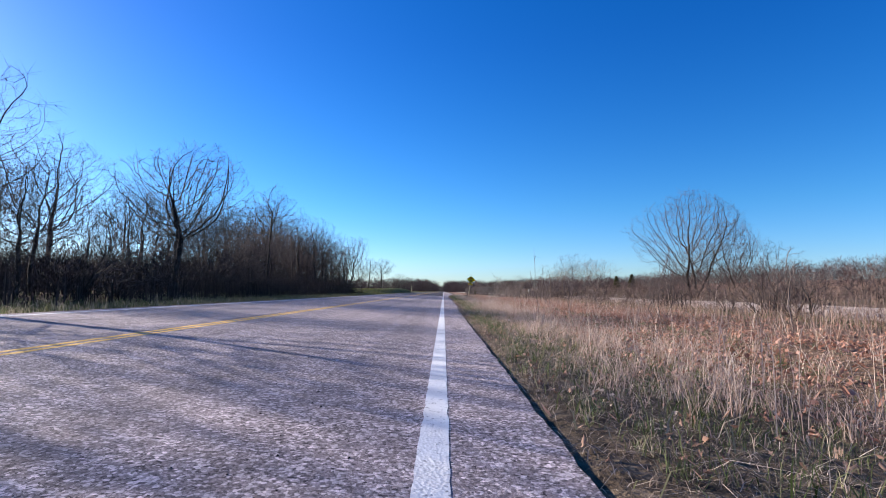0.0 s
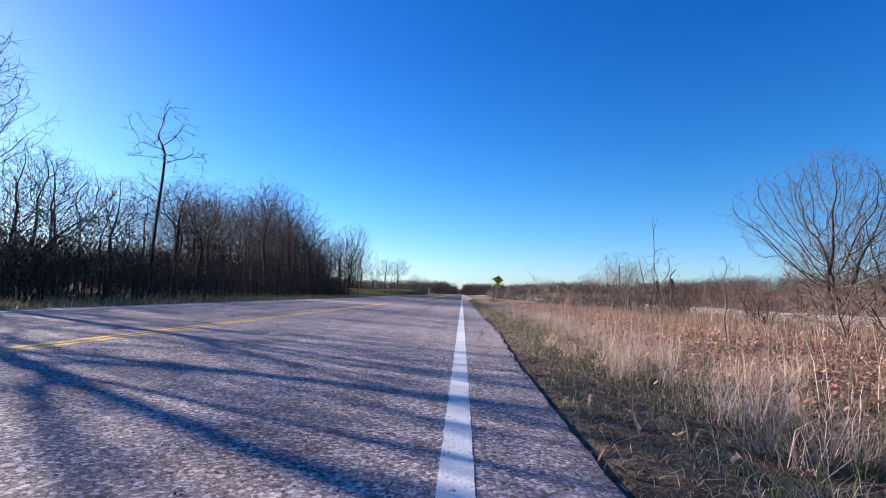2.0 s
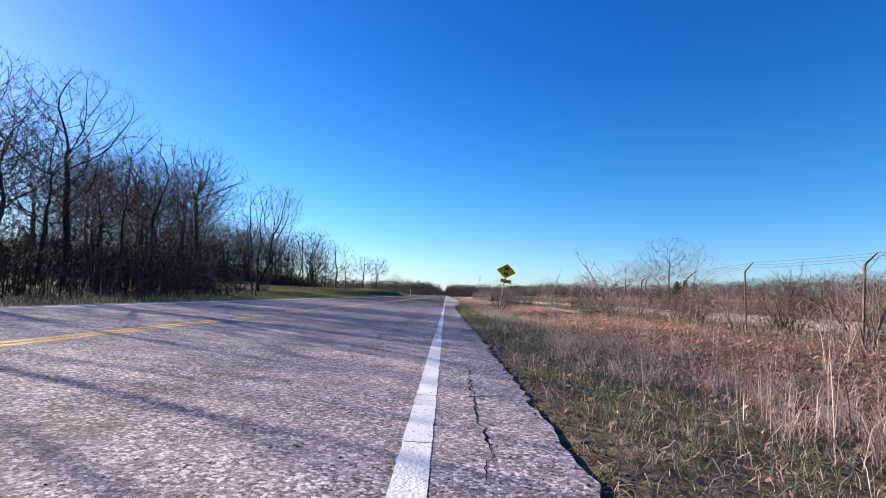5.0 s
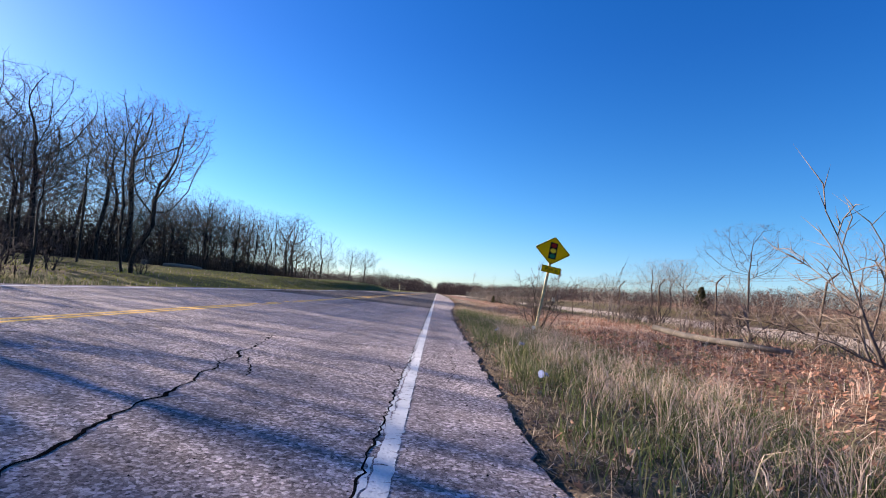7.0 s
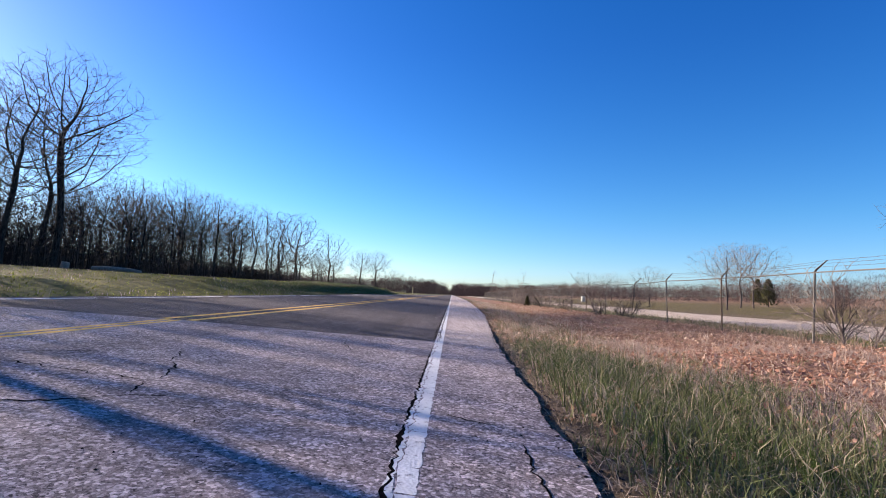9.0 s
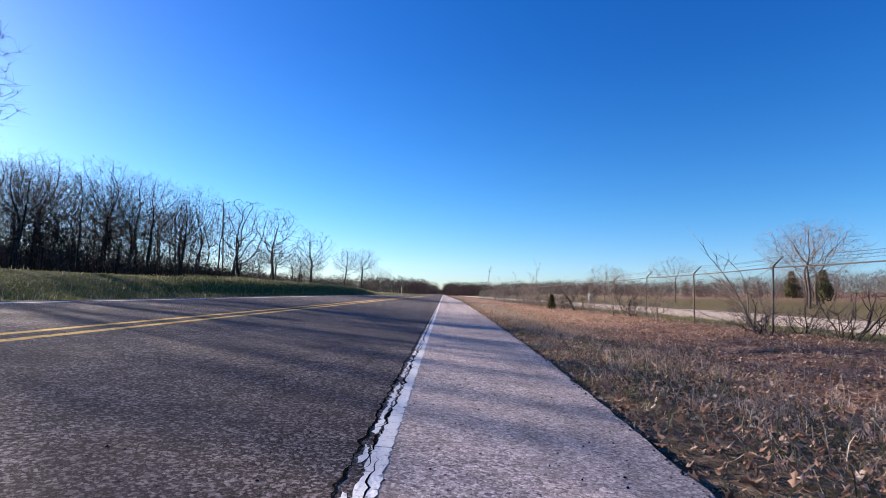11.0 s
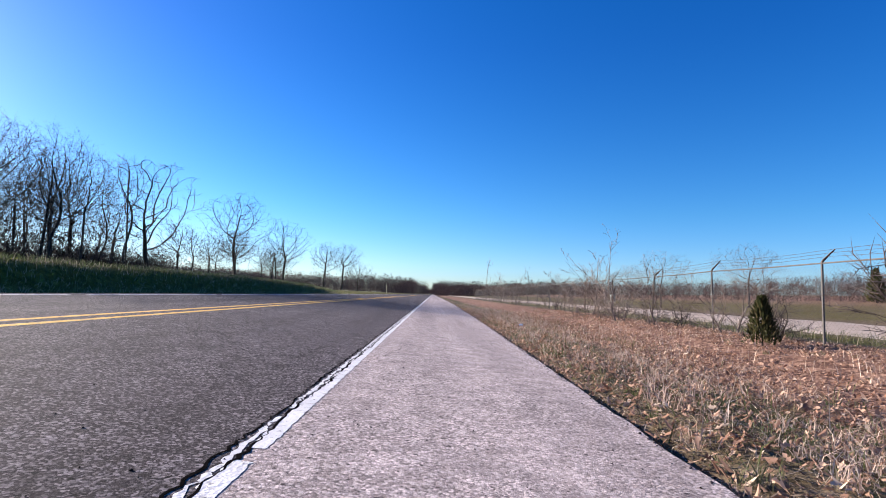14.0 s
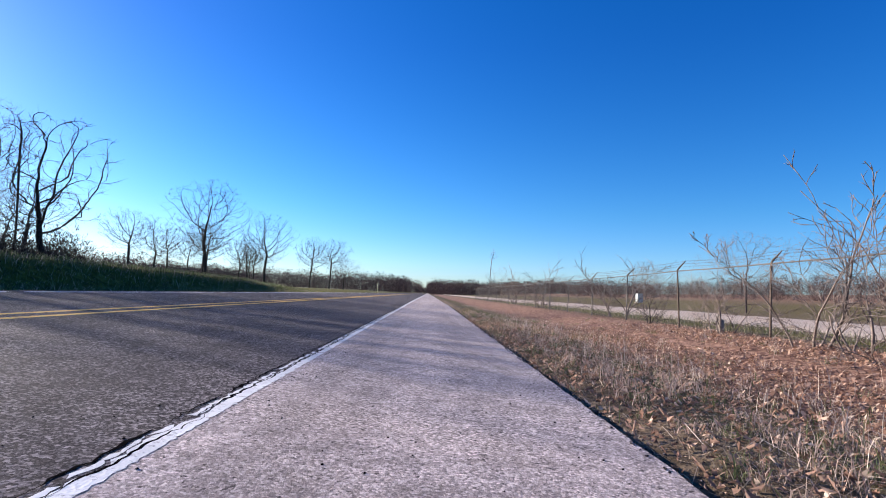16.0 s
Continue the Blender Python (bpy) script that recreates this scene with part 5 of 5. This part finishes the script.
# ---- small things ----
def cedar(x, y, h, seed, label):
    """A small evergreen: a stem and flat upswept sprays in a ragged cone."""
    g = np.random.default_rng(seed)
    root = new("red_cedar")
    st = Geo()
    st.tube([Vector((0, 0, -.1)), Vector((0, 0, h * .9))], [.02 * h, .006], 5)
    part_of(mesh_object("trunk", st.v, st.f, M_BARK), root)
    n = 1500
    t = g.random(n) ** .8
    a = g.uniform(0, 6.283, n)
    R = h * .30 * (1 - t) ** .75 * g.uniform(.35, 1.1, n) + .02
    c = np.stack((np.cos(a) * R, np.sin(a) * R, h * (.06 + .9 * t)), 1)
    d = np.stack((np.cos(a) * .55, np.sin(a) * .55, np.full(n, .9)), 1) * (h * g.uniform(.05, .12, n))[:, None]
    b = a + g.uniform(-1, 1, n)
    sd = np.stack((-np.sin(b), np.cos(b), g.uniform(-.3, .3, n)), 1) * (h * .018)
    V = np.stack((c - sd, c + sd, c + d), 1).reshape(-1, 3)
    part_of(mesh_arrays("foliage", V, np.arange(3 * n), np.full(n, 3), M_CEDAR), root, "dense dark green scale foliage")
    root.matrix_basis = pose(x, y, gz(x, y))
    return tagged(root, label, "cedar")


cedar(6.67, 106.4, .92, 3, "small dark green cedar growing by the fence")
cedar(62, 166, 5.0, 5, "round dark evergreen standing in the field")
cedar(48, 140, 4.2, 6, "dark evergreen at the edge of the field")


def log(points, r, name, label):
    gg = Geo()
    gg.tube([Vector(p) for p in points], [r, r * 1.05, r * .95, r * .8, r * .6][:len(points)], 9)
    ob = mesh_object(name, gg.v, gg.f, M_LOG, True)
    return tagged(ob, label, "log")


log([(5.5, 61.0, gz(5.5, 61) + .34), (5.9, 60.3, gz(5.9, 60.3) + .25), (6.4, 59.4, gz(6.4, 59.4) + .15), (7.0, 58.3, gz(7, 58.3) + .08)], .07, "fallen_log", "grey fallen log lying in the brush")
log([(6.0, 59.6, gz(6, 59.6) + .1), (6.9, 60.4, gz(6.9, 60.4) + .12), (7.8, 61.1, gz(7.8, 61.1) + .1)], .045, "fallen_branch", "bleached fallen branch among dead leaves")
log([(-29.6, 103.6, gz(-29.6, 103.6) + .18), (-28.2, 103.3, gz(-28.2, 103.3) + .2), (-26.6, 103.5, gz(-26.6, 103.5) + .16), (-25.3, 103.1, gz(-25.3, 103.1) + .1)], .20, "fallen_log", "pale fallen log lying on the lawn before the wood")
log([(-31.2, 102.6, gz(-31.2, 102.6) - .1), (-31.2, 102.6, gz(-31.2, 102.6) + .25), (-31.15, 102.6, gz(-31.2, 102.6) + .55)], .30, "stump", "dark cut stump on the lawn")
pole = Geo()
pole.tube([Vector((-21, 333, gz(-21, 333) - .3)), Vector((-21, 333, gz(-21, 333) + 1.8)), Vector((-20.95, 333, gz(-21, 333) + 3.5))], [.14, .13, .11], 8)
tagged(mesh_object("roadside_pole", pole.v, pole.f, M_POST, True), "short pale pole standing beside the distant road", "pole")
log([(8.1, 123.2, gz(8.1, 123) - .1), (8.1, 123.2, gz(8.1, 123) + .3)], .07, "stump", "short grey stump beside the fence")

box = new("utility_cabinet")
part("body", boxed(-.4, .4, -.3, .3, 0, 1.25, .02), M_BOX, box, "pale painted steel body")
part("roof", boxed(-.44, .44, -.34, .34, 1.25, 1.31, .01), M_BOX, box)
part("door", boxed(-.34, .34, -.325, -.302, .1, 1.18, .006), M_BOX, box)
part("plinth", boxed(-.5, .5, -.4, .4, -.15, .03, .01), M_GRAVEL, box, "concrete plinth")
tagged(box, "pale grey utility cabinet beside the gravel track", "cabinet")
box.matrix_basis = pose(31, 182, gz(31, 182), 0, 0, 10)


def cup(x, y, r, h, c, name, label, tilt, turn):
    """A crushed drinks cup lying in the grass, with its rim."""
    m = plain(name + "_finish", c, .5, 0, .15, 30)
    root = new(name)
    bm = bmesh.new()
    bmesh.ops.create_cone(bm, cap_ends=True, segments=18, radius1=r * .75, radius2=r, depth=h)
    for v in bm.verts:
        v.co.x *= 1 + .25 * noise.noise(v.co * 30)
        v.co.y *= .8
    part("body", bm, m, root)
    bm = bmesh.new()
    bmesh.ops.create_cone(bm, cap_ends=True, segments=18, radius1=r * 1.08, radius2=r * 1.04, depth=h * .06)
    bmesh.ops.translate(bm, vec=(0, 0, h / 2), verts=bm.verts)
    part("rim", bm, m, root)
    root.matrix_basis = pose(x, y, gz(x, y) + .10, tilt, 0, turn)
    return tagged(root, label, "litter", "litter in the grass")


cup(1.45, 59.1, .034, .09, (.28, .34, .60), "paper_cup", "crushed bluish paper cup lying in green grass", 70, 30)
cup(1.74, 60.8, .034, .09, (.60, .58, .56), "paper_cup", "crumpled white paper cup lying in grass", 80, 110)
cup(1.48, 56.2, .026, .07, (.28, .31, .46), "paper_cup", "dirty white and blue paper cup in the grass", 85, 285)
cup(1.10, 52.9, .03, .08, (.30, .36, .62), "paper_cup", "blue paper cup at the pavement edge", 80, 310)
cup(2.55, 62.3, .034, .12, (.55, .05, .08), "drink_can", "crushed red drinks can at the foot of the sign", 20, 40)
cup(2.95, 63.0, .045, .13, (.60, .68, .66), "plastic_cup", "pale translucent plastic cup beside the sign post", 60, 10)
cup(2.72, 108.9, .03, .08, (.45, .60, .80), "paper_cup", "pale blue paper cup among fallen leaves", 85, 80)
cup(1.66, 12.6, .02, .05, (.60, .58, .55), "paper_cup", "small scrap of white cup in the dead grass", 80, 150)
bm = bmesh.new()
bmesh.ops.create_icosphere(bm, subdivisions=3, radius=.062)
for v in bm.verts:
    v.co *= 1 + .45 * noise.noise(v.co * 26)
    v.co.z *= .7
me = bpy.data.meshes.new("plastic_bottle_wrap")
bm.to_mesh(me)
me.materials.append(plain("green_plastic", (.02, .42, .17), .35, 0, .2, 20))
ob = new("plastic_bag", me)
ob.location = (2.22, 24.35, gz(2.22, 24.35) + .05)
tagged(ob, "crumpled bright green plastic bag caught in weeds", "litter", "litter in the grass")

# matted thatch along the pavement edge
x, y, g = scatter(160000, .5, 4.2, -4, 132, 61, lambda x, y: sm(.05, .16, x - edge(y)) * (1 - sm(1.2, 2.2, x - edge(y))) * (.5 + .5 * patch(x, y, 2.2, 6)))
blades("matted_thatch", x, y, g.uniform(.03, .11, len(x)), g.uniform(.003, .006, len(x)), 1.9, 62, M_THATCH, "matted dead thatch along the pavement edge", "grass", .8)
x, y, g = scatter(120000, .7, 4.2, 42, 70, 63, lambda x, y: (.85 * sm(44, 47, y) + .5 * sm(61.5, 64, y) * (1 - sm(67, 69, y))) * sm(.08, .4, x - edge(y)) * (1 - sm(2.0, 3.3, x - edge(y))) * (.18 + .82 * sm(.3, .6, patch(x, y, 2.3, 2))))
blades("lush_verge_grass", x, y, g.uniform(.07, .25, len(x)), g.uniform(.004, .008, len(x)), .5, 64, M_LUSH, "lush green verge grass around the sign", "grass")
x, y, g = scatter(60000, 2.2, 7.4, 61, 76, 65, lambda x, y: sm(1.7, 2.4, x - edge(y)) * sm(61, 64, y) * (1 - sm(72, 76, y)) * sm(.35, .7, patch(x, y, 1.2, 3)))
blades("flattened_straw", x, y, g.uniform(.06, .2, len(x)), g.uniform(.004, .009, len(x)), 1.6, 66, M_STRAW, "pale straw flattened beside the pavement", "grass", .6)


def crumbs(name, x, y, size, seed, material, label):
    """Loose broken bits: six-cornered lumps lying on the ground."""
    g = np.random.default_rng(seed)
    n = len(x)
    base = np.array([[1, 0, 0], [0, 1, 0], [-1, 0, 0], [0, -1, 0], [0, 0, .8], [0, 0, -.6]])
    q = np.repeat(base[None], n, 0) * g.uniform(.5, 1.2, (n, 6, 1)) * size[:, None, None]
    a = g.uniform(0, 6.28, n)
    ca, sa = np.cos(a)[:, None], np.sin(a)[:, None]
    z = np.maximum(ground_z(x, y), np.where(x < edge(y) - .02, crown(x, y), -9))
    V = np.stack((x[:, None] + q[:, :, 0] * ca - q[:, :, 1] * sa, y[:, None] + q[:, :, 0] * sa + q[:, :, 1] * ca, z[:, None] + q[:, :, 2] + size[:, None] * .2), 2).reshape(-1, 3)
    tri = np.array([0, 1, 4, 1, 2, 4, 2, 3, 4, 3, 0, 4, 1, 0, 5, 2, 1, 5, 3, 2, 5, 0, 3, 5])
    return tagged(mesh_arrays(name, V, (np.arange(n)[:, None] * 6 + tri).ravel(), np.full(n * 8, 3), material), label, "rubble", kind="stuff")


g = np.random.default_rng(71)
y = g.uniform(18, 124, 13000)
x = edge(y) + np.abs(g.normal(0, .11, len(y))) - .03
crumbs("asphalt_crumbs", x, y, g.uniform(.003, .014, len(x)), 72, M_LANE, "crumbled asphalt along the broken pavement edge")
y = np.concatenate((g.uniform(-2, 125, 2200), g.uniform(69, 125, 1800)))
x = -1.2 + g.random(len(y)) * (edge(y) + 1.2)
crumbs("loose_grit", x, y, g.uniform(.002, .009, len(x)), 73, M_CRACK, "dark grit scattered over the pavement")


def tufts(name, n, blades_each, x0, x1, y0, y1, seed, hmin, hmax, material, label, keepf):
    """Clumps of blades standing out of the litter."""
    cx, cy, g = scatter(n, x0, x1, y0, y1, seed, keepf)
    m = len(cx)
    x = np.repeat(cx, blades_each) + g.normal(0, .045, m * blades_each)
    y = np.repeat(cy, blades_each) + g.normal(0, .045, m * blades_each)
    h = np.repeat(g.uniform(hmin, hmax, m), blades_each) * g.uniform(.4, 1.1, m * blades_each)
    blades(name, x, y, h, g.uniform(.003, .007, len(x)), .55, seed + 1, material, label, "grass")


tufts("straw_tufts", 2700, 26, 1.0, 7.0, 66, 130, 81, .08, .24, M_STRAW, "tufts of dead grass standing among fallen leaves", lambda x, y: sm(.12, .4, x - edge(y)) * (1 - .75 * sm(1.2, 2.6, x - edge(y))))
tufts("green_tufts", 4600, 26, 1.0, 7.0, 66, 130, 83, .04, .15, M_LUSH, "tufts of green grass among fallen leaves", lambda x, y: sm(.02, .14, x - edge(y)) * (1 - .85 * sm(1.0, 2.2, x - edge(y))))
tufts("grass_clumps", 3000, 30, 1.0, 5.6, -3, 62, 87, .12, .46, M_STRAW, "clumps of dead straw-coloured grass on the verge", lambda x, y: sm(.45, 1.1, x - edge(y)) * (1 - .85 * sm(2.2, 3.2, x - edge(y))) * sm(.25, .6, patch(x, y, 1.5, 1)))
tufts("verge_tufts", 6000, 20, .6, 5.2, -3, 66, 85, .05, .20, M_LUSH, "green tufts in the matted verge", lambda x, y: sm(.05, .3, x - edge(y)) * (1 - .6 * sm(1.6, 3, x - edge(y))))

M_STALK = blade_mat("bleached_stalks", [(0.0, (0.34, 0.24, 0.18)), (0.5, (0.62, 0.49, 0.39)), (1.0, (0.82, 0.70, 0.58))], .2)
x, y, g = scatter(4200, 1.2, 7.6, -3, 66, 91, lambda x, y: sm(.7, 1.8, x - edge(y)) * (1 - .5 * sm(2.6, 3.6, x - edge(y))) * (.12 + .88 * sm(.5, .85, patch(x, y, 1.2, 5))) * (1 - .6 * sm(40, 48, y)))
blades("bleached_stalks", x, y, g.uniform(.2, .95, len(x)) * (1 - .35 * sm(40, 48, y)), g.uniform(.003, .007, len(x)), .3, 92, M_STALK, "tall bleached weed stalks leaning all ways", "weeds", .1)
x, y, g = scatter(2600, .9, 5.0, -3, 125, 93, lambda x, y: sm(.15, .6, x - edge(y)))
blades("fallen_stalks", x, y, g.uniform(.08, .26, len(x)), g.uniform(.003, .007, len(x)), 2.2, 94, M_STALK, "broken stalks lying on the verge", "weeds", .3)

# dry grass lying along the pavement edge
g = np.random.default_rng(95)
y = g.uniform(-2, 119, 100000)
x = edge(y) + .05 + .95 * g.random(len(y)) ** 1.4
k = g.random(len(y)) < (.25 + .75 * patch(x, y, 3.1, 4)) * (1 - .55 * sm(66, 74, y))
blades("edge_thatch", x[k], y[k], g.uniform(.02, .09, k.sum()), g.uniform(.003, .006, k.sum()), 1.7, 96, M_THATCH, "dry matted grass lying beside the pavement", "grass", .7)

x, y, g = scatter(9000, 1.0, 6.5, 44, 125, 97, lambda x, y: sm(.2, .7, x - edge(y)) * (.1 + .9 * sm(.5, .85, patch(x, y, 1.6, 5))))
blades("short_stalks", x, y, g.uniform(.08, .42, len(x)), g.uniform(.003, .006, len(x)), .3, 98, M_STALK, "short bleached stalks standing in fallen leaves", "weeds", .1)
